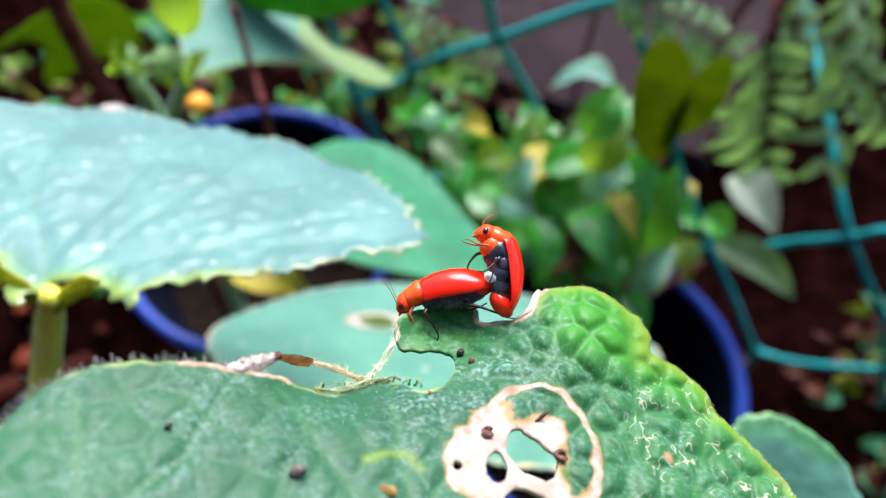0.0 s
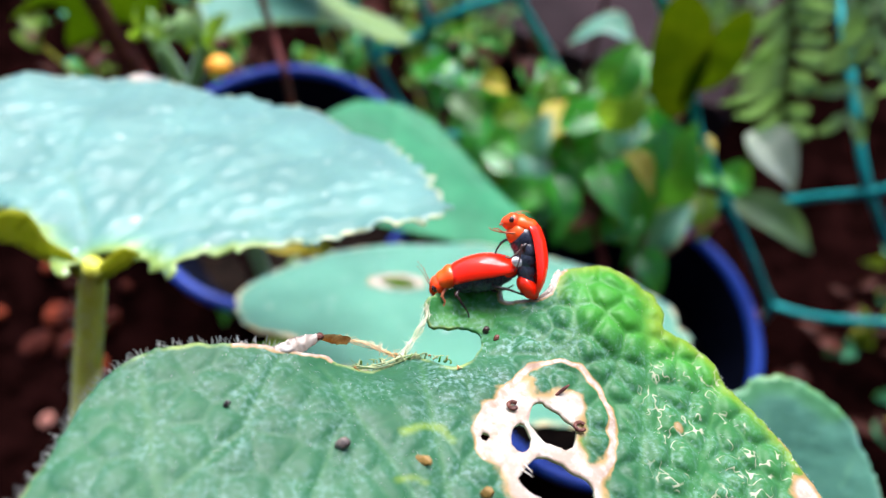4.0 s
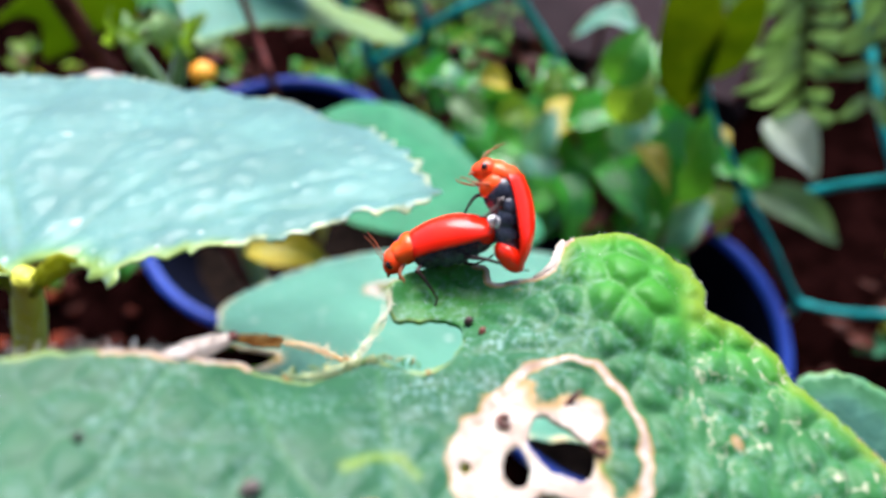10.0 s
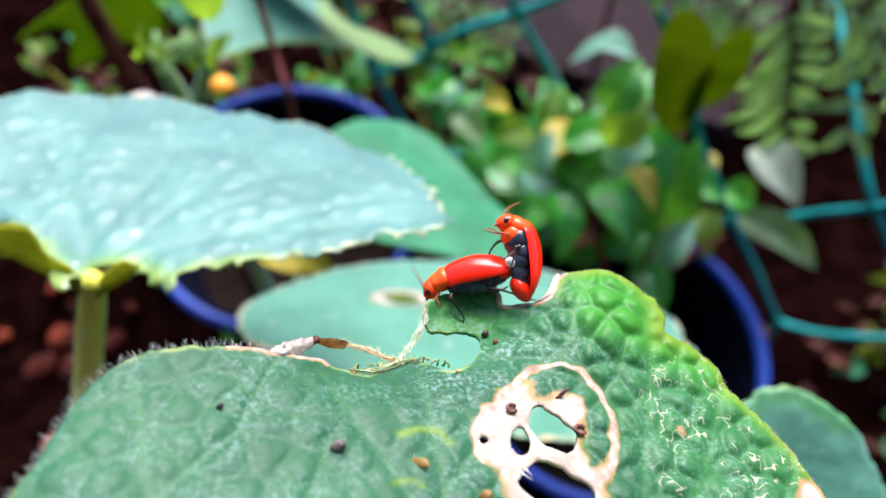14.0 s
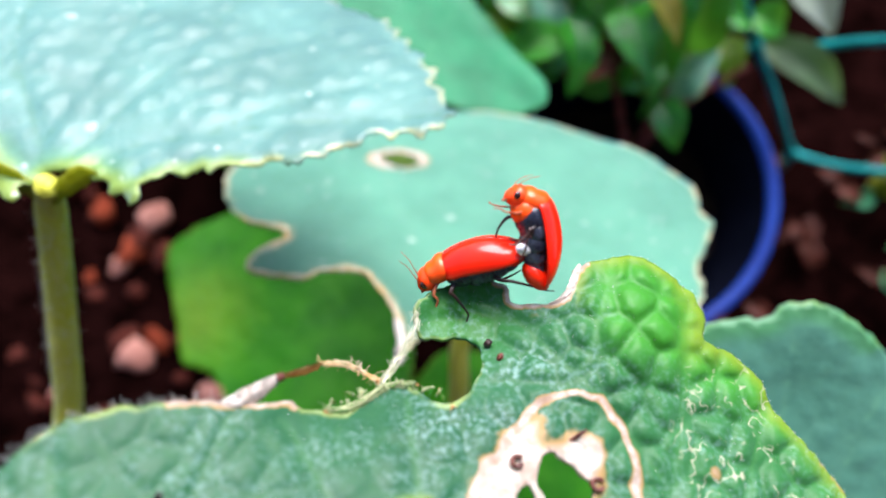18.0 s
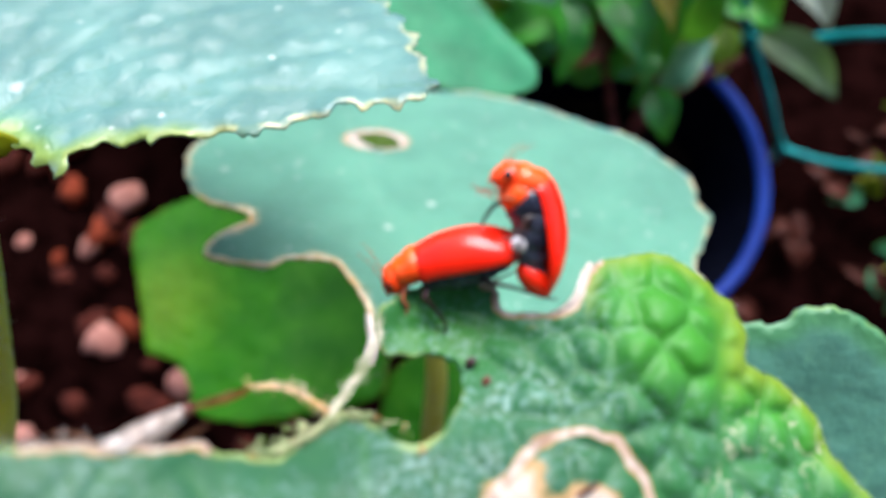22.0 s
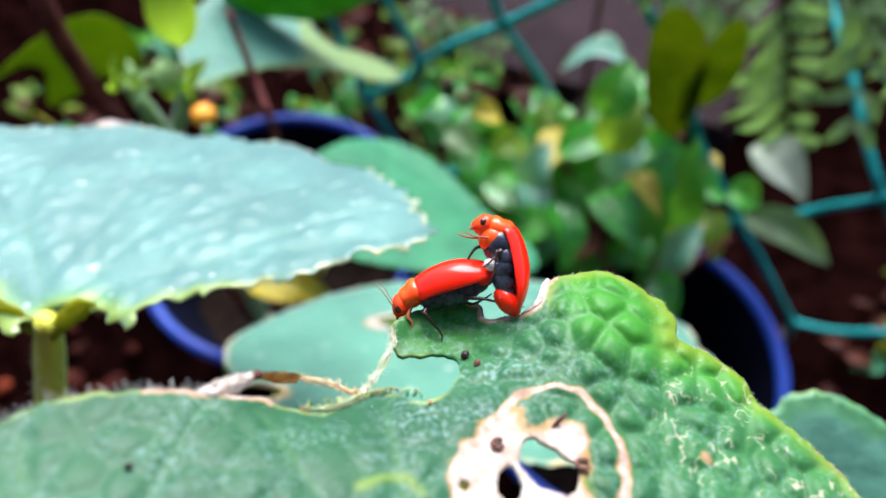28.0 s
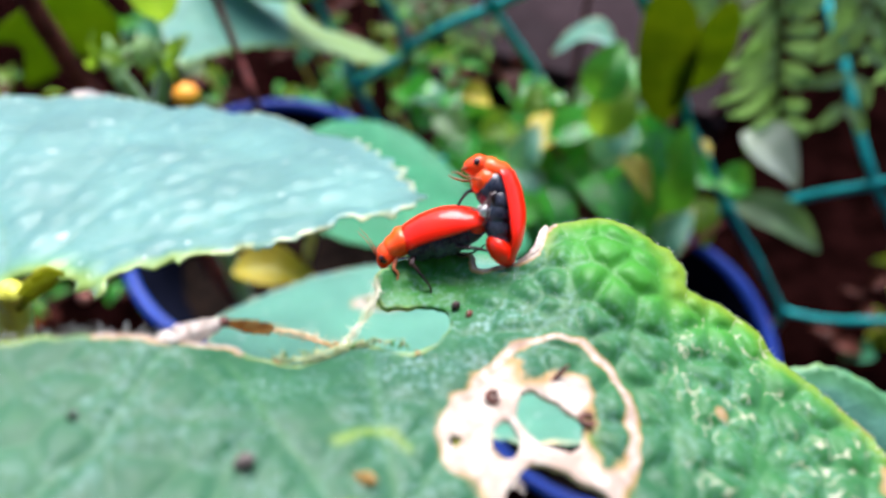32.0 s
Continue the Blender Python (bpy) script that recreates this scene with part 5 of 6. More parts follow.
for b, t, w, m in (((122, 182, 163), (140, 157, 161), 20, ASH_BLADE), ((120, 162, 141), (153, 138, 140), 17, GREY_BLADE), ((111, 198, 137), (109, 177, 138), 11, YELLOW_BLADE), ((109, 174, 125), (111, 151, 124), 15, LIME_BLADE),
                   ((27, 160, 168), (64, 172, 178), 26, GREEN_BLADE), ((44, 150, 128), (66, 160, 150), 24, GREEN_BLADE), ((80, 158, 150), (92, 168, 186), 26, GREEN_BLADE), ((82, 148, 124), (102, 158, 142), 18, AQUA_BLADE),
                   ((50, 160, 222), (60, 172, 236), 16, GREEN_BLADE), ((53, 156, 206), (64, 170, 222), 17, LIME_BLADE), ((25, 158, 185), (34, 168, 199), 13, AQUA_BLADE), ((55, 156, 189), (65, 168, 203), 13, AQUA_BLADE), ((12, 160, 206), (27, 168, 202), 12, LIME_BLADE),
                   ((6, 162, 226), (18, 168, 216), 9, YELLOW_BLADE), ((10, 160, 188), (24, 168, 182), 16, GREEN_BLADE), ((70, 156, 172), (80, 166, 190), 18, BUSH_BLADE), ((92, 160, 168), (108, 166, 160), 15, BUSH_BLADE),
                   ((-4, 200, 166), (10, 190, 164), 14, GREY_BLADE), ((120, 182, 129), (137, 175, 125), 17, GREEN_BLADE), ((91, 165, 123), (98, 171, 129), 11, LIME_BLADE)):
    small_leaf("leaf", b, t, w, (0.1, -0.3, 1), m, seedling)


def upright(name, material, parent, outline, y, lean, label="", seed=0, veins=(), mask=None, puff=0.4, cell=6):
    """A leaf blade that hangs upright: its outline is in x and z (mm), lean its tilt towards the viewer."""
    flat = [(x, z) for x, _, z in outline] if len(outline[0]) == 3 else outline
    low = min(p[1] for p in flat)
    ob = blade(name, material, parent, loop2(flat, 1.2, ragged=0.6, seed=seed), lambda x, z: 2.0 * np.sin(x * 0.09 + z * 0.05), step=1.8, veins=veins, puff=puff, cell=cell, seed=seed, thick=0.3,
               masks={"young": mask or (lambda p, e: 0 * e)}, label=label)
    ob.matrix_basis = Matrix.Translation((0, y * 0.001, low * 0.001)) @ pose(0, 0, 0, 90 - lean, 0, 0) @ Matrix.Translation((0, -low * 0.001, 0))
    return ob


# broad olive leaf hanging from a climber
vine = thing("climber", "climber with a broad hanging olive-green leaf", "plant", (0, 0, 0))
upright("leaf", OLIVE_BLADE, vine, [(70, 255), (66.5, 246), (67, 228), (69, 212), (73, 198), (79.5, 187), (86, 181.3), (89.5, 190), (90, 204), (88, 222), (84, 240), (77, 252)], 175, 0,
        "olive-green hanging leaf", 51, [([(85, 183), (80, 210), (74, 250)], 1.2), ([(83, 200), (88, 214), (87, 226)], 0.8), ([(80, 208), (72, 222), (68, 240)], 0.7)])
upright("leaf", OLIVE_BLADE, vine, [(86, 192), (90, 195), (96, 200), (100, 208), (101, 224), (98, 240), (93, 246), (88, 238), (85, 222), (84, 206)], 178, 0,
        "olive-green hanging leaf turned aside", 53, [([(88, 194), (93, 214), (95, 242)], 1.0)], lambda p, e: 0.15 + 0 * e)
stem(vine, [(86, 176, 182), (90, 182, 176), (104, 214, 160), (112, 250, 120), (112, 245, 0)], [0.0009, 0.0011, 0.0014, 0.002], TWIG)


def pinnate(label, pts, count, length, width, mat, up):
    """A feather-like leaf: leaflets in pairs on a thin midrib."""
    f = thing("feathery_branch", label, "plant", (0, 0, 0), "feathery branches")
    path = curve_points([Vector(p) for p in pts], 12)
    stem(f, pts, [0.0006, 0.0005, 0.0003], GREY_BLADE, "midrib")
    for i in range(count):
        q = path[int((i + 0.5) / count * (len(path) - 1))]
        d = (path[min(int((i + 0.5) / count * (len(path) - 1)) + 1, len(path) - 1)] - q).normalized()
        for s in (1, -1):
            side = d.cross(Vector(up)).normalized() * s
            ln = length * (0.75 + 0.25 * math.sin(math.pi * (i + 1) / (count + 1))) * rng.uniform(0.85, 1.1)
            t = q + (side * 0.88 + d * 0.5 + Vector((rng.uniform(-0.25, 0.25), rng.uniform(-0.25, 0.25), rng.uniform(-0.45, 0.05)))) * ln
            small_leaf("leaflet", q + side * 0.6, t, width * rng.uniform(0.85, 1.1), up, mat, f, rows=7, fold=0.15)
    return f


pinnate("grey-green feathery branch with paired leaflets", [(117, 196, 230), (123, 190, 212), (129, 187, 190), (138, 184, 160)], 8, 22, 7, GREY_BLADE, (0, -0.8, 0.5))
pinnate("grey-green feathery branch in the shade", [(122, 206, 232), (143, 203, 226), (166, 200, 206), (190, 197, 180)], 8, 19, 6.5, GREY_BLADE, (0.1, -0.7, 0.7))
pinnate("grey-green feathery branch before the netting", [(160, 230, 226), (158, 208, 214), (155, 190, 200), (151, 172, 184)], 7, 16, 6, GREY_BLADE, (0, -0.6, 0.8))
pinnate("grey-green feathery branch hanging over the netting", [(60, 204, 246), (78, 200, 240), (94, 198, 232), (108, 196, 222)], 9, 14, 5.5, GREY_BLADE, (0, -0.6, 0.8))
pinnate("pale feathery sprig on the netting", [(-18, 258, 182), (-4, 250, 178), (10, 244, 174), (24, 238, 170)], 7, 11, 5, GREY_BLADE, (0, -0.6, 0.8))
for q in ((117, 196, 230), (122, 206, 232), (160, 230, 226), (60, 204, 246)):
    tw = thing("twig", "thin green branch bearing feathery leaves", "branch", (0, 0, 0), "feathery stalks")
    stem(tw, [q, (q[0] + 4, q[1] + 26, q[2] + 6), (q[0] + 8, q[1] + 52, 150), (q[0] + 8, q[1] + 56, 0)], [0.0007, 0.0009, 0.0014, 0.002], TWIG, "stalk")

# young cucumber plant at the back
back_plant = thing("cucumber_plant", "young cucumber plant with pale leaves behind the broad leaf", "plant", (0, 0, 0))
stem(back_plant, [(-77.5, 130, 262), (-77.6, 130, 270), (-78.5, 131, 279), (-80.5, 133, 287)], [0.0024, 0.0024, 0.0024, 0.0012], SAP_STEM)
stem(back_plant, [(-77.5, 130, 264), (-72, 131, 275), (-67, 134, 286)], [0.0016, 0.0018, 0.001], SAP_STEM)
rng = random.Random(91)
for k in range(16):
    q = Vector((-80.5, 133, 285)) if k % 2 else Vector((-67.5, 134, 284))
    q = q + Vector((rng.gauss(0, 2), rng.gauss(0, 2), rng.gauss(0, 2)))
    ln = rng.uniform(5, 9)
    small_leaf("young_leaf", q, q + Vector((rng.uniform(-0.8, 0.8), rng.uniform(0.0, 0.8), rng.uniform(0.1, 0.9))).normalized() * ln, ln * 0.5, (rng.gauss(0, 0.5), -0.7, 0.6), SAP_STEM if k % 3 else LIME_BLADE, back_plant, rows=7)
stem(back_plant, [(-77.5, 130, 266), (-80, 128, 200), (-86, 130, 120), (-86, 160, 76)], [0.0026, 0.003, 0.0034], SAP_STEM)
BACK_EDGE = [(-73.4, 151.6), (-70.4, 157.4), (-64.1, 167.5), (-56.0, 176.4), (-48.3, 182.9), (-37.8, 186.7), (-24.4, 188.9), (-18.4, 198.4), (-27.5, 204.0), (-35.7, 204.1), (-43.4, 203.4), (-49.0, 209.5), (-53.2, 219.2), (-62.3, 228.6), (-74.5, 223.2), (-81.1, 204.5), (-82.3, 181.1), (-79.8, 164.4)]
BACK_C = (275.6, -0.687, -0.412)
# Lime tip and near margin: light through the leaf, put into its colour.
back_lit_margin = {"gilt": lambda p, e: np.clip(1.1 * np.clip((p[:, 0] + 0.2 * (p[:, 1] - 182) + 51) / 5, 0, 1) + 1.0 * np.exp(-e / 1.6) * (p[:, 1] < 196) * (p[:, 0] > -76), 0, 1)}
blade("blade", SIDE_BLADE, back_plant, loop2(BACK_EDGE, 1.4, ragged=0.8, teeth=0.5, pitch=6, seed=21), lambda x, y: BACK_C[0] + BACK_C[1] * x + BACK_C[2] * y, step=1.8,
      veins=[([(-74, 153), (-56, 190), (-20, 197)], 0.8), ([(-66, 172), (-64, 196), (-60, 224)], 0.6), ([(-72, 160), (-76, 190), (-74, 218)], 0.6)], puff=0.5, cell=5, seed=13, masks=back_lit_margin, curl=0.3)
upright("leaf", OLIVE_BLADE, back_plant, [(-132.6, 268.9), (-122.8, 275.3), (-108.0, 282.9), (-92.8, 285.9), (-86.7, 276.3), (-92.8, 264.6), (-104.0, 264.0), (-110.5, 260.5), (-120.2, 258.0), (-116.4, 268.8), (-120.9, 272.6)], 155, 10,
        "yellow-green back-lit lobed leaf", 57, [([(-88, 276), (-108, 272), (-130, 269)], 0.8), ([(-100, 273), (-110, 266), (-118, 260)], 0.6)], lambda p, e: 0.5 + 0 * e)
upright("leaf", GREEN_BLADE, back_plant, [(-76, 240), (-70, 262), (-58, 268), (-40, 266), (-24, 256), (-20, 244), (-34, 236), (-56, 234)], 205, 5, "dark green shaded leaf", 59, [([(-76, 242), (-50, 252), (-22, 250)], 0.9)])
small_leaf("leaf", (-64, 136, 296), (-62, 150, 318), 12, (0, -0.9, 0.3), LIME_BLADE, back_plant, fold=0.1)
bm = bmesh.new()
blob(bm, mm((-72, 144, 260)), (0.0036, 0.0034, 0.003), None, 8, 12, lambda u, p: (1 + 0.12 * math.sin(5 * p), 1, 0))
tagged(part("flower_bud", bm, PETAL, back_plant), "closed orange cucumber flower")
# dark leaf between
DARK_EDGE = [(-46, 112), (-42, 123), (-36, 134), (-27, 142), (-17, 142), (-7, 134), (2.5, 120.5), (11.5, 107), (18.5, 99), (20, 94), (18.5, 89), (13, 85), (6, 80), (-5, 84), (-14, 85), (-25, 87), (-34, 92), (-40, 100)]


def DARK_HEIGHT(x, y):
    return 304.0 - 0.35 * x - 0.47 * y - 0.35 * np.clip(84 - y, 0, 40) - 2.0 * np.exp(-((x + 0.9 * y - 105) / 9) ** 2)


dark_leaf = thing("cucumber_leaf", "smooth dark blue-green leaf behind the broad one", "leaf", (0, 0, 0), "cucumber leaves")
blade("blade", DARK_BLADE, dark_leaf, loop2(DARK_EDGE, 1.2, ragged=0.6, seed=31), DARK_HEIGHT, step=1.8, veins=[([(-28, 140), (-5, 115), (18, 98)], 0.8), ([(-18, 129), (-24, 112), (-26, 92)], 0.5), ([(-6, 116), (-10, 102), (-12, 88)], 0.5), ([(-8, 118), (0, 118), (4, 116)], 0.4), ([(4, 108), (2, 98), (4, 84)], 0.5)], puff=0.35, cell=6, seed=17, masks={"young": lambda p, e: 0 * e})
stem(dark_leaf, [(-24, 132, 248), (-34, 140, 230), (-60, 150, 150), (-80, 170, 76)], [0.0012, 0.0016, 0.002])

small_leaf("leaf", (-60, 94, 246), (-36, 92, 240), 14, (0, 0.2, 1), YELLOW_BLADE, back_plant, label="small yellow withering leaf")
for fold_edge in ([(-63.6, 40.1), (-59.2, 41.2), (-55.2, 42.0), (-53.2, 42.2), (-51.7, 41.4), (-51.0, 39.8), (-49.7, 39.2), (-48.0, 38.3), (-46.4, 36.9), (-46.4, 35.9), (-49.6, 37.0), (-52.7, 38.3), (-56.4, 39.3), (-64.2, 38.7)],
                  [(-45.7, 35.7), (-45.4, 36.8), (-43.9, 38.0), (-41.5, 39.1), (-39.9, 38.5), (-41.2, 37.6), (-43.5, 36.5)]):
    blade("fold", GILT_BLADE, broad_leaf, loop2(fold_edge, 0.5, ragged=0.2, seed=41), lambda x, y: 358.3 + 1.2 * (y - 37.5) - 0.4 * np.sin(x * 0.6), step=0.7, puff=0.12, cell=2.0, thick=0.2, seed=43, label="yellow-green folded leaf base")
# withered yellow leaf that sways into view on its long stalk
sway_leaf = thing("leaf", "withered yellow leaf swaying on a thin stalk", "leaf", (0, 0, 0))
stem(sway_leaf, [(0, 10, 5), (-2, 60, 34), (-60, 120, 60), (-330, 150, -60), (-350, 150, -260), (-350, 150, -400)], [0.0004, 0.0008, 0.001, 0.0016, 0.002], STALK, "stalk")
small_leaf("blade", (-1.2, 13, 7), (0, 0, 0), 10, (0, -0.47, 0.88), SWAY_BLADE, sway_leaf, fold=0.1, bend=0.04, shape=0.6, rows=16)

# bare twigs
ST2 = [(-99, 152, 304), (-100.5, 150, 290), (-101.3, 150, 275), (-101.8, 150, 262), (-101.6, 150, 249), (-104, 152, 160), (-110, 155, 0)]
for pts, r, lab in (([(-54.5, 149, 294), (-51, 139, 279), (-48, 128, 264), (-60, 140, 160), (-66, 150, 76)], [0.0009, 0.0011, 0.0012, 0.0014], "thin red-brown bare twig"),
                    (ST2, [0.0028, 0.003, 0.0032, 0.0032], "thick reddish brown cane")):
    tw = thing("twig", lab, "twig", (0, 0, 0))
    stem(tw, pts, r, TWIG, "cane")

# loose shrubs with mottled leaves far behind
rng = random.Random(77)
for cx, cy, cz, wide, count in ((-125, 297, 128, 34, 34), (-55, 292, 124, 34, 40), (-20, 282, 122, 22, 22), (-205, 268, 104, 26, 18)):
    shrub = thing("shrub", "loose low shrub with mottled green and reddish leaves", "shrub", (0, 0, 0), "loose shrubs")
    for k in range(3):
        stem(shrub, [(cx + 6 * k, cy, 0), (cx - 8 + 8 * k, cy + 3, cz * 0.6), (cx - wide * 0.6 + wide * 0.6 * k, cy - 2, cz + 18)], [0.0016, 0.0012, 0.0006], TWIG if k else STALK)
    for k in range(count):
        b = Vector((cx + rng.gauss(0, 0.6) * wide, cy + rng.gauss(0, 9), cz + rng.gauss(0, 22)))
        a, ln = rng.uniform(0, 6.28), rng.uniform(10, 22)
        small_leaf("leaf", b, b + Vector((math.cos(a) * ln, math.sin(a) * ln, rng.uniform(-7, 5))), ln * rng.uniform(0.4, 0.65), (rng.gauss(0, 0.3), rng.gauss(0, 0.4), 1),
                   rng.choice([GREEN_BLADE, GREEN_BLADE, GREY_BLADE, LIME_BLADE, LIME_BLADE, LITTER_BLADE, LITTER_BLADE, DARK_BLADE]), shrub, rows=6)

# low weeds and fallen leaves on the ground behind
rng = random.Random(23)
for i in range(34):
    cx, cy = rng.uniform(-0.22, 0.1), rng.uniform(0.24, 0.4)
    if i % 3 == 0:
        cx, cy = rng.uniform(-0.26, -0.12), rng.uniform(0.16, 0.34)
    if i % 4 == 1:
        cx, cy = rng.uniform(0.18, 0.29), rng.uniform(0.02, 0.2)
    w = thing("weed", "low weed with small mottled leaves on dark earth", "weed", (0, 0, 0), "low weeds")
    for k in range(rng.randint(7, 12)):
        a = rng.uniform(0, 6.28)
        b = Vector((cx * 1000 + rng.gauss(0, 9), cy * 1000 + rng.gauss(0, 9), rng.uniform(8, 55)))
        ln = rng.uniform(9, 20)
        small_leaf("leaf", b, b + Vector((math.cos(a) * ln, math.sin(a) * ln, rng.uniform(-4, 7))), ln * rng.uniform(0.4, 0.6), (rng.uniform(-0.3, 0.3), -0.3, 1),
                   rng.choice([DARK_BLADE, OLIVE_BLADE, LITTER_BLADE, LITTER_BLADE] if cx > 0.15 else [GREEN_BLADE, GREEN_BLADE, GREY_BLADE, LIME_BLADE, DARK_BLADE, BUSH_BLADE, LITTER_BLADE]), w, rows=6)
    stem(w, [(cx * 1000, cy * 1000, 0), (cx * 1000 + 3, cy * 1000 - 2, 28), (cx * 1000, cy * 1000, 52)], [0.0012, 0.0009, 0.0005], STALK)
for i in range(46):
    x, y = (rng.uniform(-0.3, 0.14), rng.uniform(0.2, 0.42)) if i % 2 else (rng.uniform(0.12, 0.34), rng.uniform(-0.02, 0.16))
    if math.hypot(x - 0.0645, y - 0.107) < 0.075 or math.hypot(x + 0.0885, y - 0.186) < 0.075:
        continue
    a, ln = rng.uniform(0, 6.28), rng.uniform(12, 26)
    b = Vector((x * 1000, y * 1000, rng.uniform(8, 13)))
    ob = small_leaf("fallen_leaf", b, b + Vector((math.cos(a) * ln, math.sin(a) * ln, rng.uniform(-2, 3))), ln * 0.5, (0, 0, 1), rng.choice([LITTER_BLADE, LITTER_BLADE, LITTER_BLADE, OLIVE_BLADE if x < 0.1 else LITTER_BLADE]), rows=6, wavy=0.15)
    tagged(ob, "dry fallen leaf lying on dark earth", "leaf", "fallen leaves")

# dry red leaves caught behind the netting
rng = random.Random(63)
for i in range(26):
    x, z = (rng.uniform(-66, -24), rng.uniform(105, 152)) if i < 18 else (rng.uniform(0, 56), rng.uniform(76, 98))
    b = Vector((x, 290 + rng.uniform(-8, 8), z))
    ob = small_leaf("dry_leaf", b, b + Vector((rng.uniform(-16, 16), rng.uniform(-6, 6), rng.uniform(-14, 10))), rng.uniform(6, 11), (rng.gauss(0, 0.4), -0.8, 0.5), DRY_RED if i % 3 else LITTER_BLADE, rows=6, wavy=0.15)
    tagged(ob, "curled dry red-brown leaf behind the netting", "leaf", "dry leaves")

# pebbles and litter on the ground
for i in range(95):
    bm = bmesh.new()
    x, y = rng.uniform(-0.36, -0.06), rng.uniform(-0.1, 0.22)
    if i > 70:
        x, y = rng.uniform(-0.26, -0.1), rng.uniform(0.0, 0.2)
    if i < 6:
        x, y = ((-0.189, 0.041), (-0.202, 0.092), (-0.178, 0.098), (-0.215, 0.075), (-0.16, 0.05), (-0.185, 0.12))[i]
    if math.hypot(x + 0.0885, y - 0.186) < 0.08:
        continue
    s = rng.uniform(0.004, 0.011) if i >= 6 else (0.013, 0.008, 0.009, 0.007, 0.008, 0.01)[i]
    blob(bm, (0, 0, 0), (s, s * rng.uniform(0.6, 0.9), s * rng.uniform(0.5, 0.7)), None, 10, 14, lambda u, p: (1 + 0.5 * noise.noise(Vector((u * 1.5, p, i))), 1 + 0.35 * noise.noise(Vector((u * 2, math.cos(p) * 2, i + 7))), 0.25 * noise.noise(Vector((u * 2, 1, i)))))
    for v in bm.verts:
        v.co *= 1 + 0.22 * noise.noise(v.co * (1.6 / s) + Vector((i, 0, 0))) + 0.1 * noise.noise(v.co * (4 / s) + Vector((0, i, 0)))
    ob = part("pebble", bm, PEBBLE if i % 5 == 0 or i < 2 else (ORANGE_CHIP if i % 4 == 1 else RED_CHIP))
    ob.matrix_basis = pose(x, y, s * 0.3, rng.uniform(-20, 20), rng.uniform(-20, 20), rng.uniform(0, 360))
    tagged(ob, "pinkish pebble lying on dark earth" if i % 5 == 0 or i < 2 else "red-brown stone chip lying on dark earth", "pebble", "pebbles on the earth")

# dry straws on the earth
for i in range(9):
    x, y, a = rng.uniform(-0.2, -0.08), rng.uniform(-0.06, 0.08), rng.uniform(0.5, 2.6)
    p = [Vector((x * 1000, y * 1000, 12)) + Vector((math.cos(a + 0.22 * k * math.sin(i * 2.3)), math.sin(a + 0.22 * k * math.sin(i * 2.3)), 0.1 * math.sin(k))) * (k * rng.uniform(9, 13)) for k in range(4)]
    bm = bmesh.new()
    tube(bm, [mm(q) for q in p], [0.0009, 0.001, 0.0008, 0.0005], 6, 4, 0.2)
    tagged(part("dry_straw", bm, STRAW), "dry orange-brown straw lying on dark earth", "straw", "dry straws")


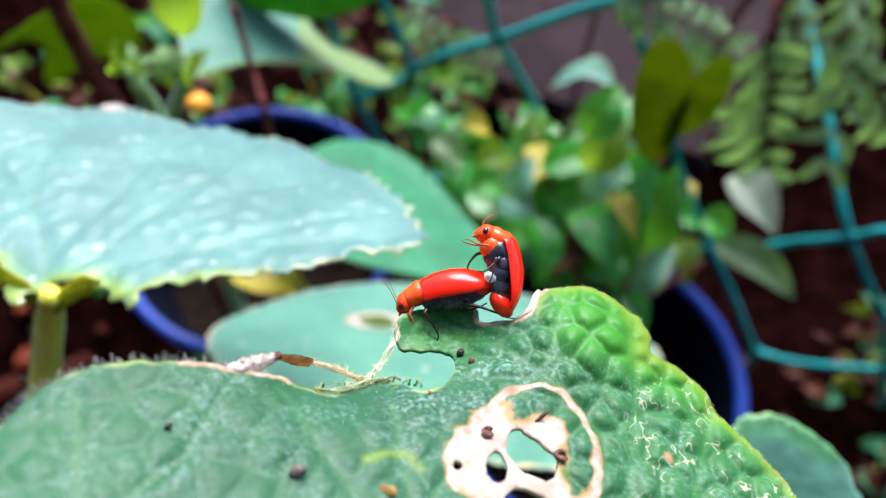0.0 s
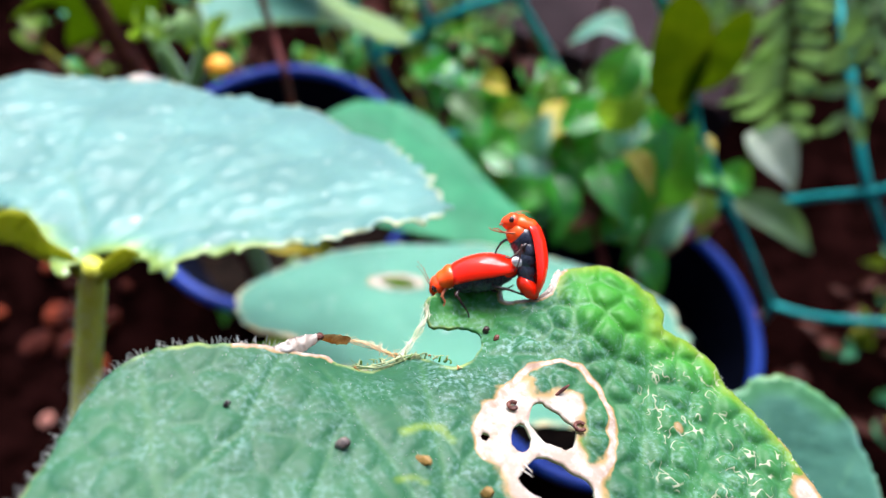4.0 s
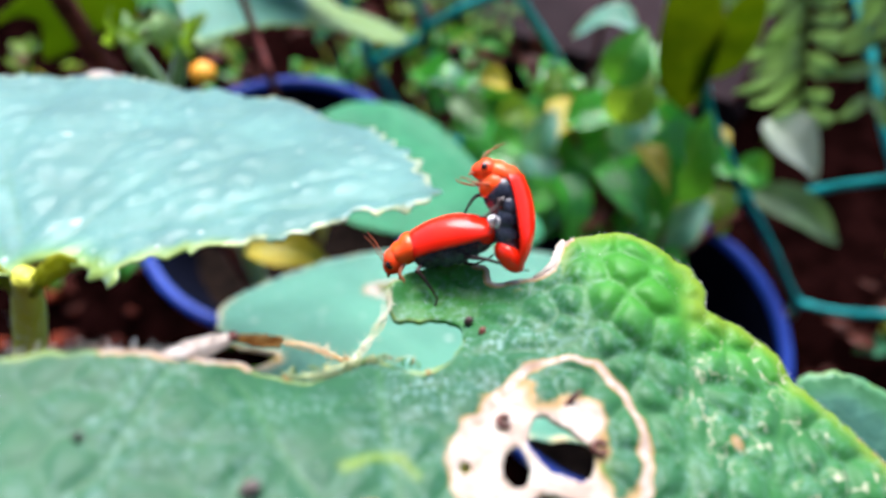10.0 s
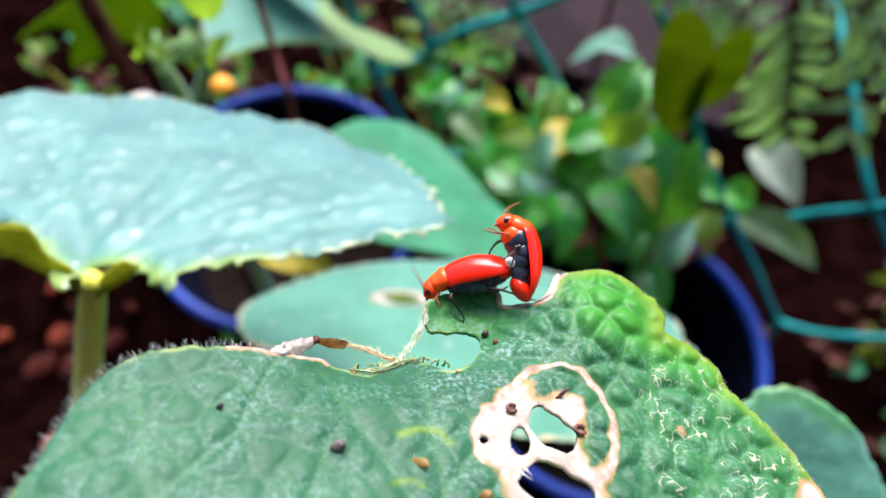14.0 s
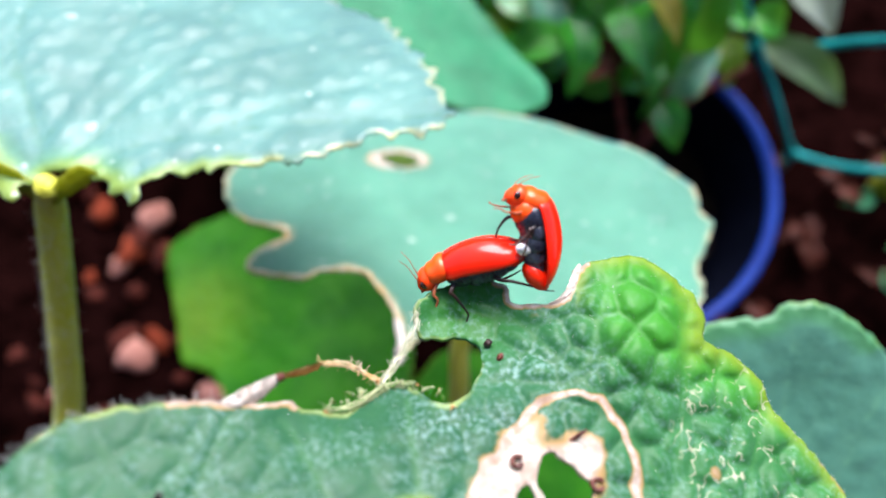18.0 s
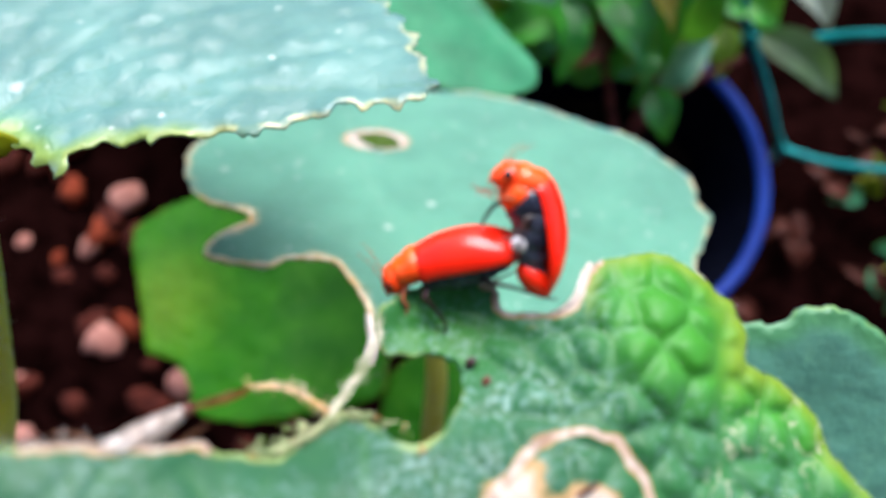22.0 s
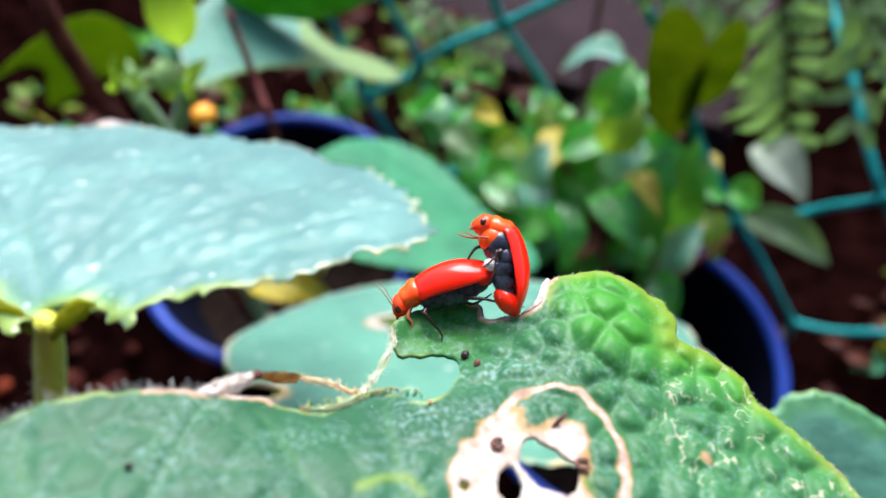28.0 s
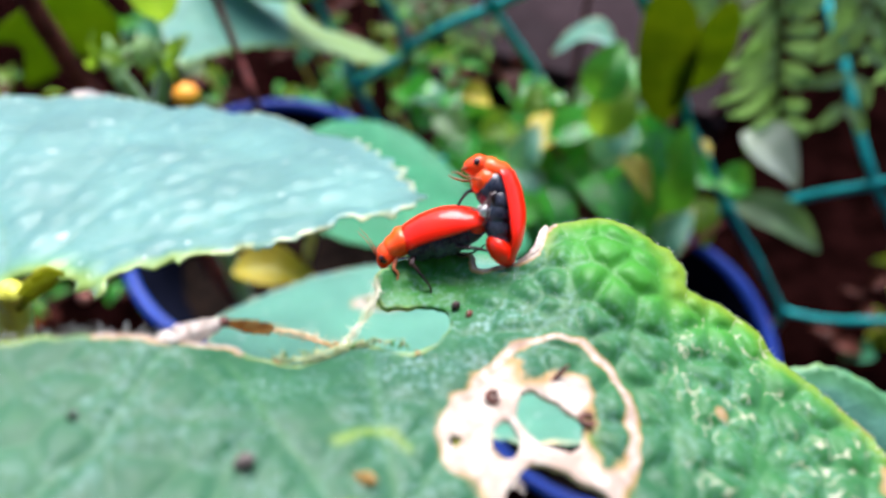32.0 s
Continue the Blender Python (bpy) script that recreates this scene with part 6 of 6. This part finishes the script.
def motions():
    right, up, facing = Vector((1, 0, 0)), Vector((0, 0.93, 0.36)), Vector((0, -0.4, 0.92))

    def shifted(home, centre, a, b, turn):
        c = Matrix.Translation(mm(centre))
        return Matrix.Translation((right * a + up * b) * 0.001) @ c @ Matrix.Rotation(radians(turn), 4, facing) @ c.inverted() @ home

    # the feeding beetle shifts a little on its strip of leaf: seconds, mm sideways, mm up, degrees
    LOWER_ROWS = [
        (0, 0.11, -0.55, -5.8), (1, -0.02, -0.36, -5.1), (2, 0.05, -0.46, -5.3), (3, 0.16, -0.64, -5.7), (3.5, 0.43, -0.83, -6.2), (5.5, 0.10, -0.10, -3.0),
        (6, 0.10, -0.27, -4.0), (7, -0.00, -0.42, -4.5), (8, -0.13, -0.41, -4.9), (9, -0.30, -0.16, -5.1), (10, -0.21, -0.25, -4.7), (11, -0.03, -0.39, -4.7),
        (12, 0.03, -0.45, -4.4), (13, 0.01, -0.48, -4.4), (14, 0.02, -0.48, -4.5), (14.5, 0.02, -0.40, -4.2), (16.5, 0.12, 0.05, -0.3), (17, 0.06, 0.04, -0.4),
        (18, 0.07, 0.10, -0.6), (19, 0.25, 0.07, -0.8), (20, 0.21, 0.04, -0.6), (21, 0.15, 0.04, -0.8), (22, 0.09, -0.01, -1.0), (23, -0.04, -0.09, -0.6),
        (23.5, -0.13, -0.11, -0.6), (24, -0.10, -0.18, -1.1), (25, 0.01, -0.23, -1.4), (25.5, 0.09, -0.38, -1.3), (27.5, 0.15, -0.18, -3.3), (28, 0.08, -0.28, -3.0),
        (29, 0.01, -0.34, -2.5), (30, 0.11, -0.35, -3.1), (31, 0.02, -0.36, -2.9), (32, 0.12, -0.45, -3.6),
    ]
    walk(lower, [(t, shifted(LOWER_POSE, (3.5, 23.8, 391.4), a, b, turn)) for t, a, b, turn in LOWER_ROWS])
    # its mate rocks about the joined tails
    UPPER_ROWS = [
        (0, -0.39, -0.42, -8.1), (0.5, -0.48, -0.35, -8.8), (1, -0.52, -0.29, -9.7), (1.5, -0.50, -0.30, -8.9), (2, -0.46, -0.36, -7.5), (2.5, -0.41, -0.40, -6.8),
        (3, -0.28, -0.50, -6.3), (3.5, -0.06, -0.74, -7.1), (5.5, -0.35, -0.04, -6.2), (6, -0.36, -0.20, -7.0), (6.5, -0.49, -0.36, -8.4), (7, -0.61, -0.46, -9.7),
        (7.5, -0.63, -0.51, -10.6), (8, -0.74, -0.43, -10.3), (8.5, -0.89, -0.23, -9.2), (9, -0.88, -0.15, -8.9), (9.5, -0.84, -0.19, -8.4), (10, -0.82, -0.23, -7.9),
        (10.5, -0.75, -0.30, -8.0), (11, -0.63, -0.43, -7.7), (11.5, -0.54, -0.49, -7.4), (12, -0.53, -0.52, -7.5), (12.5, -0.54, -0.53, -8.3), (13, -0.54, -0.50, -9.1),
        (13.5, -0.54, -0.50, -8.8), (14, -0.55, -0.50, -9.0), (14.5, -0.61, -0.39, -10.2), (16.5, -0.28, 0.27, -9.8), (17, -0.39, 0.24, -9.2), (17.5, -0.44, 0.26, -8.2),
        (18, -0.40, 0.30, -6.5), (18.5, -0.28, 0.27, -4.3), (19, -0.16, 0.19, -2.8), (19.5, -0.12, 0.14, -2.5), (20, -0.23, 0.17, -2.9), (20.5, -0.39, 0.30, -3.5),
        (21.5, -0.34, 0.27, -2.9), (22, -0.41, 0.19, -3.6), (22.5, -0.43, 0.03, -4.5), (23, -0.48, -0.17, -5.5), (23.5, -0.49, -0.30, -6.6), (24, -0.46, -0.38, -7.8),
        (24.5, -0.45, -0.40, -8.5), (25, -0.43, -0.43, -8.6), (25.5, -0.35, -0.50, -8.0), (27.5, -0.27, -0.64, -7.2), (28, -0.38, -0.65, -8.1),
        (28.5, -0.45, -0.65, -8.3), (29, -0.47, -0.65, -8.4), (29.5, -0.44, -0.63, -8.8), (30, -0.44, -0.64, -9.1), (30.5, -0.49, -0.65, -9.0), (31, -0.52, -0.63, -8.9),
        (31.5, -0.51, -0.64, -9.2), (32, -0.48, -0.74, -9.7),
    ]
    walk(upper, [(t, shifted(UPPER_POSE, (4.5, 22.2, 390.5), a, b, turn)) for t, a, b, turn in UPPER_ROWS])
    # the yellow leaf swings down into view twice
    rest = (-11, 50, 407)
    SWAY = [(0.0, rest), (5.1, rest), (5.5, (-8.2, 41.5, 395.5)), (5.6, (-10.8, 43.5, 395.8)), (5.7, (-9.9, 42.8, 394.9)), (5.8, (-11.0, 43.6, 394.7)), (6.2, rest), (23.7, rest), (24.0, (-18.3, 45.3, 398.5)),
            (24.1, (-12.7, 43.4, 398.4)), (24.3, (-7.9, 41.4, 399.2)), (24.5, (-2.4, 41.9, 401.3)), (24.6, (-3.4, 44.2, 402.8)), (24.9, rest), (32.0, rest)]
    walk(sway_leaf, [(t, Matrix.Translation(mm(p))) for t, p in SWAY])
    # the mate's antennae sweep back and forth
    SWEEP = ((0.0, -10), (0.5, -30), (1.0, -55), (1.5, -60), (2.0, -20), (3.0, -5), (3.5, -55), (5.5, -20), (7.0, -15), (9.0, -20), (11.0, -10), (13.0, 0), (14.5, -20), (17.0, -30), (18.0, -30), (19.0, -45), (20.0, -40),
             (21.0, -20), (22.0, -20), (23.0, -60), (24.0, -75), (25.0, -60), (25.5, -20), (27.5, -60), (28.0, -75), (30.0, -70), (32.0, -80))
    for feeler in upper_feelers:
        home = feeler.location.copy()
        walk(feeler, [(t, Matrix.Translation(home) @ pose(0, 0, 0, 0, turn, 0)) for t, turn in SWEEP])


motions()
